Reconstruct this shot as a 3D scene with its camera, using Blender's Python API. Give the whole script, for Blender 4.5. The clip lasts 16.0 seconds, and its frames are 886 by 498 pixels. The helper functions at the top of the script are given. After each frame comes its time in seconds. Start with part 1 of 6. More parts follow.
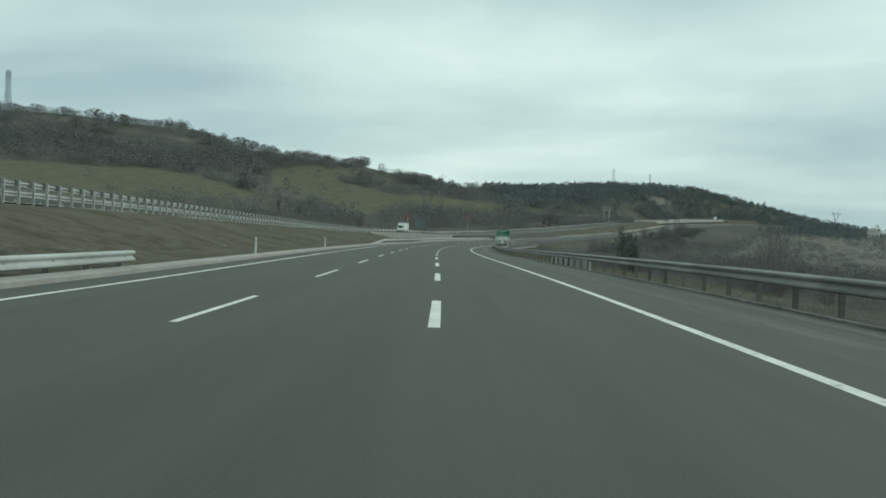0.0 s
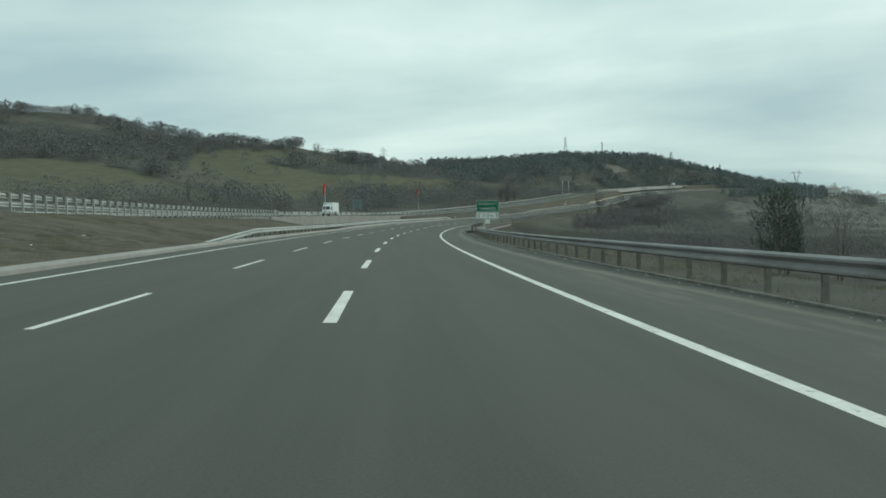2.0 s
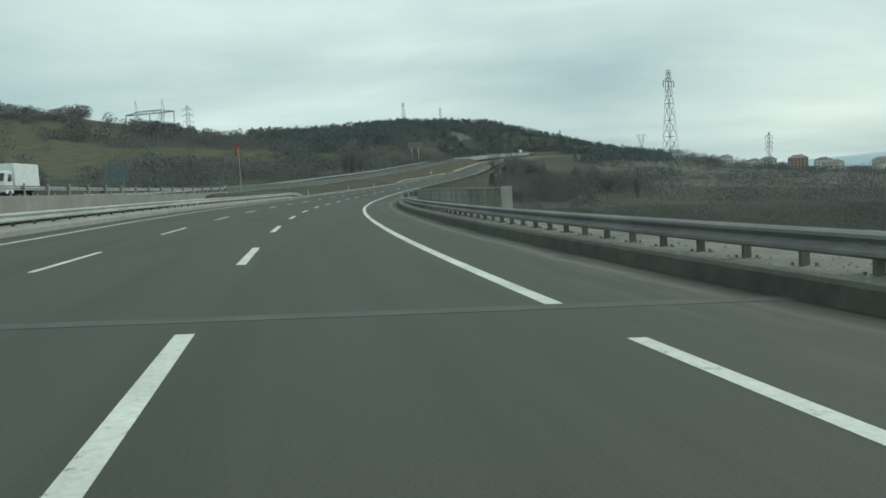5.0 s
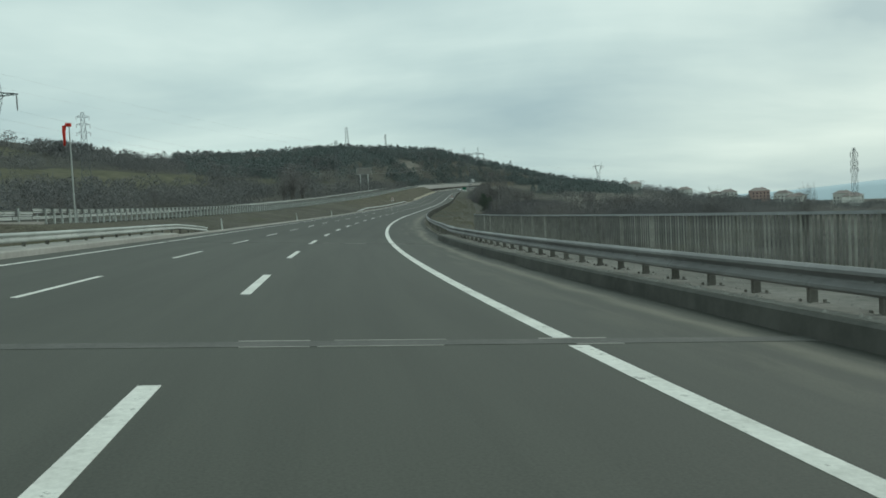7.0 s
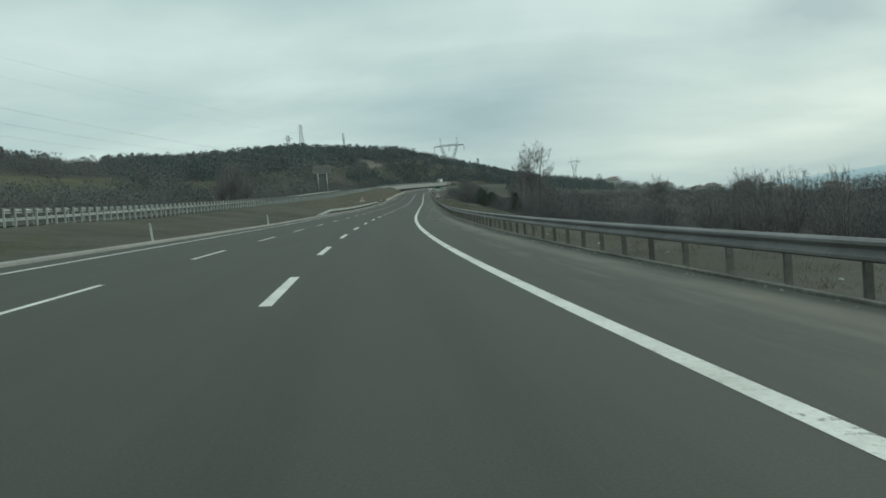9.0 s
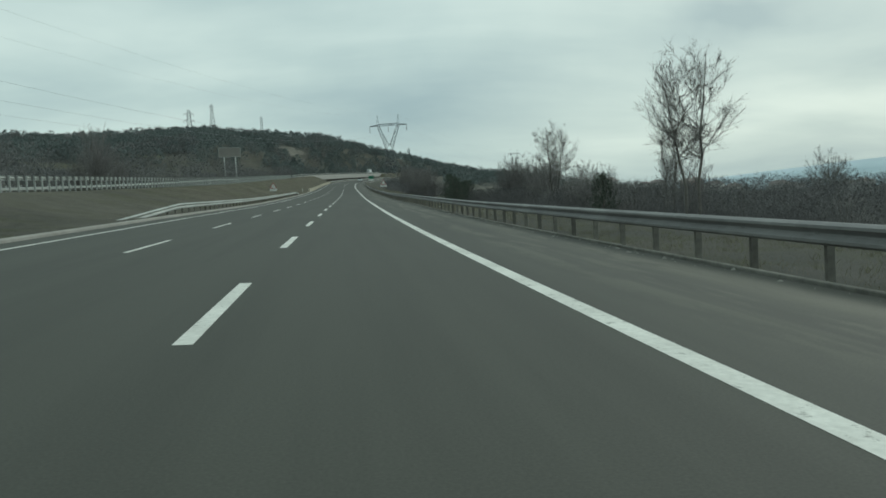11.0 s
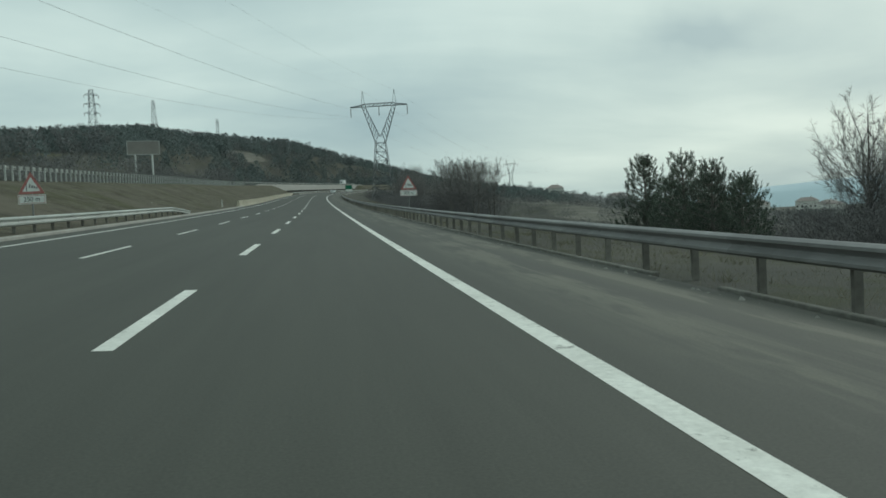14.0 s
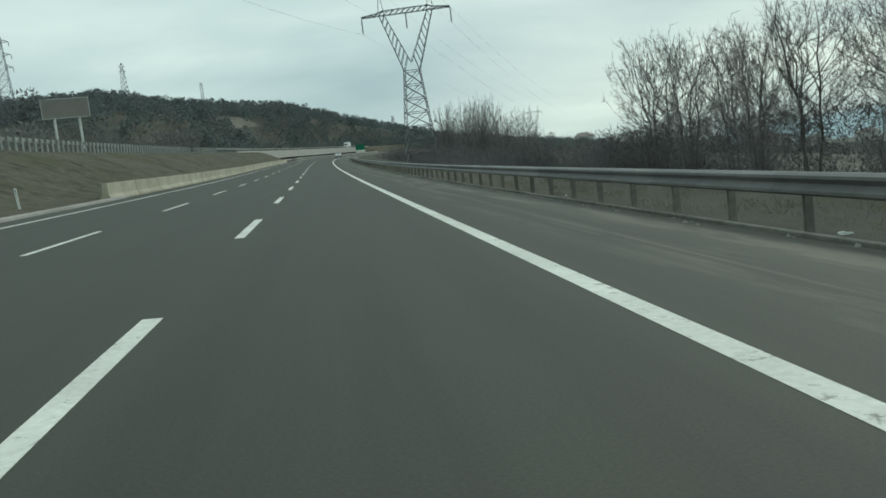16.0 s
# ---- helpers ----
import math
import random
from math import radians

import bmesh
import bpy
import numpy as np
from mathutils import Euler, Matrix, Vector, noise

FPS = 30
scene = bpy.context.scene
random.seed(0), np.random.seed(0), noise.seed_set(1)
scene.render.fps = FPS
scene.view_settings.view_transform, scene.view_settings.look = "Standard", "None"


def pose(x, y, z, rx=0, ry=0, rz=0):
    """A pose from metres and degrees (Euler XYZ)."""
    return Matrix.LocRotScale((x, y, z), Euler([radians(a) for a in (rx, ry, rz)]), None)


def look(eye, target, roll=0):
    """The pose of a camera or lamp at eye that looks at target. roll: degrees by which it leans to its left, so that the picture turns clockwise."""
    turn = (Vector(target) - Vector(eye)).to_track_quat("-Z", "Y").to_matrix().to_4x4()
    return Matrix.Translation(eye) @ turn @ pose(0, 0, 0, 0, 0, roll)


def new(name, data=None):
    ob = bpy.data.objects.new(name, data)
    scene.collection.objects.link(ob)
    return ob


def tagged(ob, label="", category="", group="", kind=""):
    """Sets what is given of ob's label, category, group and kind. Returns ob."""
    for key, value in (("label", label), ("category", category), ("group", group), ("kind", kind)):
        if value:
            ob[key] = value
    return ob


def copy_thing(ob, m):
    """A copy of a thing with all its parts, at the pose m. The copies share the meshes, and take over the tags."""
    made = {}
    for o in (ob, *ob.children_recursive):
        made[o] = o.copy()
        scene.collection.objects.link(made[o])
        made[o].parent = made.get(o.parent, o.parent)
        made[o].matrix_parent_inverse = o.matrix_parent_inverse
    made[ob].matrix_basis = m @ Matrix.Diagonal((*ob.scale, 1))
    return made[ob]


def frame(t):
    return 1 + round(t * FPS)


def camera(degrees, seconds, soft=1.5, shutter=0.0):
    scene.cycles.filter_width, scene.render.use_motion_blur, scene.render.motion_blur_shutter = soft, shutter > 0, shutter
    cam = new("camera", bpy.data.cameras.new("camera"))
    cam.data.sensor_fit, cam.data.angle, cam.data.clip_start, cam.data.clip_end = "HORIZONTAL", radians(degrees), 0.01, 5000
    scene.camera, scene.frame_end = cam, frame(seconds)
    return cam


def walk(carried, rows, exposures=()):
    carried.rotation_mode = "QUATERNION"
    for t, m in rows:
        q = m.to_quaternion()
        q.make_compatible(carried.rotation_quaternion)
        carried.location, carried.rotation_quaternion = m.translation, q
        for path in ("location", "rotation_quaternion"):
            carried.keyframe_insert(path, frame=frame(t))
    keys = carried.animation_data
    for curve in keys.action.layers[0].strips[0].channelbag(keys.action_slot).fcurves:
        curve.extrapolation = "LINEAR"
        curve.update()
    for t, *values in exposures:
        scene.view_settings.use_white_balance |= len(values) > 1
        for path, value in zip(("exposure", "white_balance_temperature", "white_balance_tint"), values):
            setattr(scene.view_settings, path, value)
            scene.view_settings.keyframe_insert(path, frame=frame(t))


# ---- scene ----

# camera and its way
cam = camera(57.45, 16.0, soft=1.7)
WAY = [
    (0.0, pose(0.126, 0.103, 1.222, 88.68, -2.14, 11.17)),
    (0.5, pose(-2.509, 14.939, 1.088, 87.77, -1.06, 9.97)),
    (1.0, pose(-5.354, 29.778, 0.935, 86.53, 0.44, 9.25)),
    (1.5, pose(-8.310, 44.906, 0.759, 87.56, 0.77, 8.97)),
    (2.0, pose(-11.341, 59.862, 0.568, 87.40, 1.01, 7.30)),
    (2.5, pose(-14.202, 74.832, 0.375, 85.97, 2.11, 4.80)),
    (3.0, pose(-16.934, 89.675, 0.196, 85.70, 2.48, 2.65)),
    (3.5, pose(-19.513, 104.633, 0.028, 85.70, 2.23, -0.57)),
    (4.0, pose(-21.895, 119.563, -0.131, 85.63, 2.39, -1.96)),
    (4.5, pose(-24.011, 134.530, -0.285, 85.48, 2.75, -3.46)),
    (5.0, pose(-25.809, 149.534, -0.422, 85.30, 3.19, -5.04)),
    (5.5, pose(-27.249, 164.576, -0.513, 85.16, 3.56, -6.61)),
    (6.0, pose(-28.302, 179.647, -0.558, 85.10, 3.71, -8.15)),
    (6.5, pose(-28.737, 195.137, -0.609, 86.41, 3.44, -8.96)),
    (7.0, pose(-29.017, 210.528, -0.658, 87.34, 2.77, -9.49)),
    (7.5, pose(-28.703, 226.282, -0.717, 88.27, 4.06, -10.35)),
    (8.0, pose(-28.127, 241.767, -0.714, 88.75, 4.32, -11.16)),
    (8.5, pose(-26.999, 257.478, -0.665, 88.39, 5.31, -11.48)),
    (9.0, pose(-25.583, 272.897, -0.562, 87.38, 4.35, -12.46)),
    (9.5, pose(-23.768, 288.719, -0.414, 87.11, 4.02, -13.86)),
    (10.0, pose(-21.601, 304.498, -0.225, 86.88, 3.79, -15.38)),
    (10.5, pose(-19.119, 320.234, -0.007, 86.70, 3.61, -16.78)),
    (11.0, pose(-16.386, 335.933, 0.235, 86.59, 3.38, -17.91)),
    (11.5, pose(-13.464, 351.603, 0.493, 86.55, 3.05, -18.64)),
    (12.0, pose(-10.560, 366.819, 0.768, 86.63, 2.07, -18.76)),
    (12.5, pose(-7.217, 382.427, 1.062, 86.37, 2.15, -18.71)),
    (13.0, pose(-4.051, 397.633, 1.370, 87.44, 1.68, -19.60)),
    (13.5, pose(-0.576, 413.752, 1.704, 87.80, 2.28, -19.61)),
    (14.0, pose(2.670, 429.673, 2.047, 87.56, 2.93, -20.01)),
    (14.5, pose(5.960, 445.847, 2.427, 86.43, 4.23, -19.84)),
    (15.0, pose(8.938, 461.593, 2.839, 86.21, 3.99, -19.73)),
    (15.5, pose(12.275, 477.672, 3.278, 85.21, 6.20, -20.23)),
    (16.0, pose(15.222, 492.938, 3.731, 84.67, 6.65, -19.78)),
]
walk(cam, WAY, [(0.0, 0.18), (1.0, 0.12), (1.5, 0.2), (2.0, 0.2), (2.5, 0.08), (3.0, 0.1), (3.5, 0.16), (7.0, 0.06), (9.0, -0.02), (12.5, -0.05), (15.3, -0.06), (16.0, 0.1)])
# ---- light: bright overcast, soft sun high behind cloud
world = bpy.data.worlds.new("world")
scene.world = world
world.use_nodes = True
wn, wl = world.node_tree.nodes, world.node_tree.links
wn.clear()


def wnode(kind, **inputs):
    nd = wn.new(kind)
    for key, value in inputs.items():
        nd.inputs[key].default_value = value
    return nd


w_out = wn.new("ShaderNodeOutputWorld")
w_bg = wnode("ShaderNodeBackground", Strength=1.0)
w_sky = wn.new("ShaderNodeTexSky")
w_sky.sky_type, w_sky.sun_disc = "NISHITA", False
w_sky.sun_elevation, w_sky.sun_rotation, w_sky.air_density, w_sky.dust_density = radians(38), radians(62), 1.0, 3.0
w_dim = wn.new("ShaderNodeVectorMath")
w_dim.operation = "SCALE"
w_dim.inputs["Scale"].default_value = 0.07
w_co = wn.new("ShaderNodeTexCoord")
w_sep = wn.new("ShaderNodeSeparateXYZ")
wl.new(w_co.outputs["Generated"], w_sep.inputs[0])
w_abs = wn.new("ShaderNodeMath")
w_abs.operation = "ABSOLUTE"
wl.new(w_sep.outputs["Z"], w_abs.inputs[0])
w_add = wn.new("ShaderNodeMath")
w_add.operation = "ADD"
wl.new(w_abs.outputs[0], w_add.inputs[0])
w_add.inputs[1].default_value = 0.16
w_div = wn.new("ShaderNodeVectorMath")
w_div.operation = "DIVIDE"
w_cmb = wn.new("ShaderNodeCombineXYZ")
for k in range(3):
    wl.new(w_add.outputs[0], w_cmb.inputs[k])
wl.new(w_co.outputs["Generated"], w_div.inputs[0])
wl.new(w_cmb.outputs[0], w_div.inputs[1])
w_map = wn.new("ShaderNodeMapping")
w_map.inputs["Scale"].default_value = (0.62, 0.95, 0.5)
w_map.inputs["Rotation"].default_value = (0, 0, radians(-24))
w_map.inputs["Location"].default_value = (3.1, 1.7, 0)
wl.new(w_div.outputs[0], w_map.inputs["Vector"])
w_n1 = wnode("ShaderNodeTexNoise", Scale=0.8, Detail=6.0, Roughness=0.5, Distortion=0.3)
wl.new(w_map.outputs[0], w_n1.inputs["Vector"])


def wmath(op, a, b=None, c=None):
    nd = wn.new("ShaderNodeMath")
    nd.operation = op
    for k, v in enumerate((a, b, c)):
        if isinstance(v, (int, float)):
            nd.inputs[k].default_value = v
        elif v is not None:
            wl.new(v, nd.inputs[k])
    return nd.outputs[0]


# the broad layers of the cloud: bearing, height, breadth, depth (degrees), thickness
LAYERS = ((-31, 8.5, 11, 2.8, -0.075), (15, 7.8, 9, 2.8, -0.07), (39.0, 11.0, 6.0, 1.5, -0.16), (38, 11, 18, 5.5, 0.10), (1, 16, 12, 2.5, -0.03), (6, 3.5, 24, 2.6, -0.05),
          (-12, 12.5, 13, 3.6, 0.055), (23, 14.5, 11, 3.2, 0.085), (36, 4.2, 10, 1.6, 0.035))
w_fray = wnode("ShaderNodeTexNoise", Scale=5.0, Detail=4.0, Roughness=0.55)
wl.new(w_co.outputs["Generated"], w_fray.inputs["Vector"])
w_sepd = wn.new("ShaderNodeSeparateColor")
wl.new(w_fray.outputs["Color"], w_sepd.inputs[0])
w_az = wmath("MULTIPLY_ADD", w_sepd.outputs["Red"], 14.0, wmath("MULTIPLY_ADD", wmath("ARCTAN2", w_sep.outputs["X"], w_sep.outputs["Y"]), 57.296, -7.0))
w_el = wmath("MULTIPLY_ADD", w_sepd.outputs["Green"], 7.0, wmath("MULTIPLY_ADD", wmath("ARCSINE", w_sep.outputs["Z"]), 57.296, -3.5))
w_fac = wmath("MULTIPLY_ADD", w_n1.outputs["Fac"], 0.62, 0.19)
for bearing, height, breadth, depth, thickness in LAYERS:
    da = wmath("DIVIDE", wmath("SUBTRACT", w_az, float(bearing)), float(breadth))
    de = wmath("DIVIDE", wmath("SUBTRACT", w_el, float(height)), float(depth))
    bell = wmath("EXPONENT", wmath("MULTIPLY", wmath("ADD", wmath("MULTIPLY", da, da), wmath("MULTIPLY", de, de)), -1.0))
    w_fac = wmath("MULTIPLY_ADD", bell, thickness, w_fac)
w_ramp = wn.new("ShaderNodeValToRGB")
w_ramp.color_ramp.elements[0].position, w_ramp.color_ramp.elements[0].color = 0.36, (0.366, 0.52, 0.54, 1)
w_ramp.color_ramp.elements[1].position, w_ramp.color_ramp.elements[1].color = 0.63, (0.735, 0.905, 0.843, 1)
w_mid = w_ramp.color_ramp.elements.new(0.5)
w_mid.color = (0.543, 0.71, 0.684, 1)
wl.new(w_fac, w_ramp.inputs["Fac"])
w_mix = wn.new("ShaderNodeMix")
w_mix.data_type = "RGBA"
w_mix.inputs["Factor"].default_value = 0.88
wl.new(w_sky.outputs[0], w_dim.inputs[0])
wl.new(w_dim.outputs[0], w_mix.inputs["A"])
wl.new(w_ramp.outputs["Color"], w_mix.inputs["B"])
# the cloud is thinner towards the sun, low over the plain
w_dot = wn.new("ShaderNodeVectorMath")
w_dot.operation = "DOT_PRODUCT"
w_dot.inputs[1].default_value = (math.sin(radians(48)) * 0.995, math.cos(radians(48)) * 0.995, 0.10)
wl.new(w_co.outputs["Generated"], w_dot.inputs[0])
w_thin = wn.new("ShaderNodeMapRange")
w_thin.inputs["From Min"].default_value, w_thin.inputs["From Max"].default_value, w_thin.inputs["To Max"].default_value = 0.86, 1.0, 0.42
wl.new(w_dot.outputs["Value"], w_thin.inputs["Value"])
w_gap = wn.new("ShaderNodeMath")
w_gap.operation = "MULTIPLY"
wl.new(w_thin.outputs[0], w_gap.inputs[0])
wl.new(w_n1.outputs["Fac"], w_gap.inputs[1])
w_warm = wn.new("ShaderNodeMix")
w_warm.data_type = "RGBA"
w_warm.inputs["B"].default_value = (0.81, 0.89, 0.765, 1)
wl.new(w_gap.outputs[0], w_warm.inputs["Factor"])
wl.new(w_mix.outputs["Result"], w_warm.inputs["A"])
wl.new(w_warm.outputs["Result"], w_bg.inputs["Color"])
wl.new(w_bg.outputs[0], w_out.inputs[0])

sun_data = bpy.data.lights.new("sun", "SUN")
sun_data.energy, sun_data.angle, sun_data.color = 1.0, radians(20), (0.915, 0.97, 0.905)
sun = new("sun", sun_data)
sun.matrix_world = look((0, 0, 60), (0 - 60 * math.sin(radians(62)), -60 * math.cos(radians(62)), 60 - 60 * math.tan(radians(38))))

# ---- the road's line: bend (1/km), grade (%) and crossfall (%) every 40 m from s = -20
KNOT = np.arange(-20, 1021, 40.0)
BEND = [-1.6503, -0.49165, 0.4466, 0.87887, 1.471, 1.749, 1.966, 1.4387, 1.3482, 0.78069, 0.10466, 0.07524, -0.02468, -0.0841, -0.06696, 0.04535, 0.22747, 0.44844, 0.66102, 0.83034, 0.94602, 1.0135, 1.0461, 1.0581, 1.0605, 1.0596, 1.0584]
GRADE = [-0.69872, -0.96616, -1.2706, -1.0551, -0.97748, -0.14877, -0.38894, 0.49804, 1.1784, 1.5692, 1.9301, 2.075, 2.5454, 2.969, 3.3592, 3.8503, 4.2023, 4.2989, 4.1709, 3.9379, 3.6769, 3.4306, 3.2199, 3.0578, 2.9543, 2.8935, 2.8512]
FALL = [-0.1558, -0.3984, -2.1238, -3.5135, -4.2527, -5.1511, -6.2069, -6.1938, -5.2683, -4.1459, -4.7948, -3.9236, -5.0559, -5.5497, -6.0285, -6.0155, -5.9508, -5.9059, -5.7944, -5.6569, -5.5332, -5.4293, -5.3443, -5.2637, -5.1927, -5.1586, -5.1422]
S = np.arange(-120, 1061, 1.0)
_b = np.interp(S, KNOT, BEND) / 1000
_g = np.interp(S, KNOT, GRADE) / 100
_z = int(np.searchsorted(S, 0.0))
TH = np.concatenate([[0], np.cumsum((_b[1:] + _b[:-1]) / 2)])
TH = TH - TH[_z] + -0.183358
_m = (TH[1:] + TH[:-1]) / 2
SX, SY, SZ = (np.concatenate([[0], np.cumsum(v)]) for v in (np.sin(_m), np.cos(_m), (_g[1:] + _g[:-1]) / 2))
SX, SY, SZ = SX - SX[_z], SY - SY[_z], SZ - SZ[_z]
SF = np.interp(S, KNOT, FALL) / 100
LANE = 3.343          # between the dashed lines
LEFT = -6.600         # the left edge line
RIGHT = 3.8         # the right edge line
DASH, STEP, DASH0 = 4.64, 11.9785, 10.97


def on_road(s, u, dz=0.0):
    """World place at s metres along, u metres to the right of the first dashed line, dz over the sloping plane."""
    t = np.interp(s, S, TH)
    return Vector((float(np.interp(s, S, SX) + u * np.cos(t)), float(np.interp(s, S, SY) - u * np.sin(t)),
                   float(np.interp(s, S, SZ) + u * np.interp(s, S, SF) + dz)))


def heading(s):
    return float(np.interp(s, S, TH))


def grid_place(s, u):
    """The same for arrays, without heights: x, y."""
    t = np.interp(s, S, TH)
    return np.interp(s, S, SX) + u * np.cos(t), np.interp(s, S, SY) - u * np.sin(t)


def along(s, u, dz=0.0, lean=True, length=1.0):
    """A pose at that place with y along the road and z up (or square to the road)."""
    a, b = on_road(s - length / 2, u, dz), on_road(s + length / 2, u, dz)
    y = (b - a).normalized()
    c = on_road(s, u + 0.5, dz) - on_road(s, u - 0.5, dz)
    x = (c if lean else Vector((c.x, c.y, 0))).normalized()
    if not lean:
        y = Vector((y.x, y.y, 0)).normalized()
    z = x.cross(y).normalized()
    x = y.cross(z)
    m = Matrix((x, y, z)).transposed().to_4x4()
    m.translation = on_road(s, u, dz)
    return m


# the ground's height: cross-section beside the road, hills beyond
OPP_S = [-120, 0, 100, 126, 215, 278, 340, 408, 440, 508, 560, 600, 740, 1060]
OPP_Z = [2.1, 2.1, 2.1, 1.95, 1.9, 1.5, 1.7, 2.5, 2.85, 3.6, 4.1, 4.1, 4.2, 5.0]
RIDGE_AZ = [-180, -110, -75, -52, -44, -39, -35, -30, -24.5, -20, -16, -12, -8, -4, 0, 4, 8, 11.5, 15, 18, 23, 26, 30, 36, 60, 110, 180]
RIDGE_Z = [20, 60, 92, 93.5, 91.5, 88.5, 75, 68.5, 63.5, 54.5, 48, 48, 49, 53, 58.5, 66, 65, 53.5, 38.5, 26, 15, 3, -7, -14, -22, -20, 0]
RIDGE_RA = [-180, -75, -60, -35, -20, -10, 0, 4, 11, 16, 25, 35, 60, 180]
RIDGE_R = [650, 650, 640, 603, 570, 620, 700, 815, 930, 960, 930, 900, 900, 800]
HILL = (0.0, 250.0)


def smooth(a, b, x):
    t = np.clip((np.asarray(x) - a) / (b - a), 0, 1)
    return t * t * (3 - 2 * t)


def opp(s):
    return np.interp(s, OPP_S, OPP_Z)


def section(s, u):
    """Height of the ground beside the road, over the road's own line."""
    f = np.interp(s, S, SF)
    gap = smooth(156, 172, s) * (1 - smooth(246, 259, s))
    o = opp(s)
    gap2 = smooth(728, 742, s) * (1 - smooth(955, 975, s))
    deep = -6.5 * gap
    right = np.where(u < 9.5, f * 7.3 - 0.02 - 0.10 * (u - 7.3), f * 7.3 - 0.24 - smooth(9.5, 26, u) * 2.2 - smooth(26, 80, u) * 1.5 - smooth(23, 62, u) * smooth(440, 520, s) * 7.0)
    right = right + deep * smooth(8.4, 12, u)
    left = f * -7.8 + 0.1 + (o - f * -7.8 - 0.1) * smooth(0, 1, (-u - 8.0) / 10.8) * (1 - np.maximum(gap, gap2))
    left = np.where(u < -18.8, o, left)
    left = left + np.where(u < -34, -1.5 * smooth(34, 48, -u), 0)
    left = left + deep * smooth(8.6, 9.6, -u) * np.where(u > -35, 1, 0.8)
    left = left - 2.6 * gap2 * smooth(8.6, 9.6, -u) * (1 - smooth(34, 41, -u))
    road = f * u
    z = np.where(u > 7.3, right, np.where(u < -7.8, left, road))
    return z


def hills(x, y):
    dx, dy = x - HILL[0], y - HILL[1]
    r, az = np.hypot(dx, dy), np.degrees(np.arctan2(dx, dy))
    top, far = np.interp(az, RIDGE_AZ, RIDGE_Z), np.interp(az, RIDGE_RA, RIDGE_R)
    foot = np.interp(az, [-180, -60, -5, 8, 16, 26, 40, 180], [3, 4, 8, 4, -3, -9, -11, 0])
    t = np.clip((r - 110) / (far - 110), 0, 1)
    rise = t ** 1.85
    z = foot + (top - foot) * rise
    z = z - np.where(r > far, np.minimum((r - far) * 0.10, np.maximum(top, 0) + 8), 0)
    lump = np.sin(x * 0.021 + 1.3) * np.sin(y * 0.017) * 2.2 + np.sin(x * 0.053 + y * 0.031) * 0.9
    return z + lump * smooth(120, 320, r) * (1 - 0.8 * smooth(0.85, 1.0, r / far) * (r < far * 1.05)) * np.clip(top / 40, 0.15, 1)


def nearest(x, y):
    """s and u of places, roughly."""
    x, y = np.asarray(x, float).ravel(), np.asarray(y, float).ravel()
    px, py, ps, pt = SX[::4], SY[::4], S[::4], TH[::4]
    out_s, out_u = np.empty(len(x)), np.empty(len(x))
    for k in range(0, len(x), 4000):
        a, b = x[k:k + 4000, None], y[k:k + 4000, None]
        j = ((a - px) ** 2 + (b - py) ** 2).argmin(1)
        dx, dy = x[k:k + 4000] - px[j], y[k:k + 4000] - py[j]
        out_s[k:k + 4000] = ps[j] + dx * np.sin(pt[j]) + dy * np.cos(pt[j])
        out_u[k:k + 4000] = dx * np.cos(pt[j]) - dy * np.sin(pt[j])
    return out_s, out_u


def ground_height(x, y, s=None, u=None):
    shape = np.shape(x)
    x, y = np.asarray(x, float).ravel(), np.asarray(y, float).ravel()
    if s is None:
        s, u = nearest(x, y)
    sc = np.clip(s, S[0], S[-1])
    zc = np.interp(sc, S, SZ) + section(sc, np.clip(u, -90, 90))
    wide = 190 - 115 * smooth(520, 680, s)
    w = smooth(42, wide, np.hypot(u, s - sc))
    return (zc * (1 - w) + hills(x, y) * w).reshape(shape)


def stand(s, u):
    """The ground at s, u as a place."""
    x, y = grid_place(np.array([float(s)]), np.array([float(u)]))
    return Vector((float(x[0]), float(y[0]), float(ground_height(x, y, np.array([float(s)]), np.array([float(u)]))[0])))


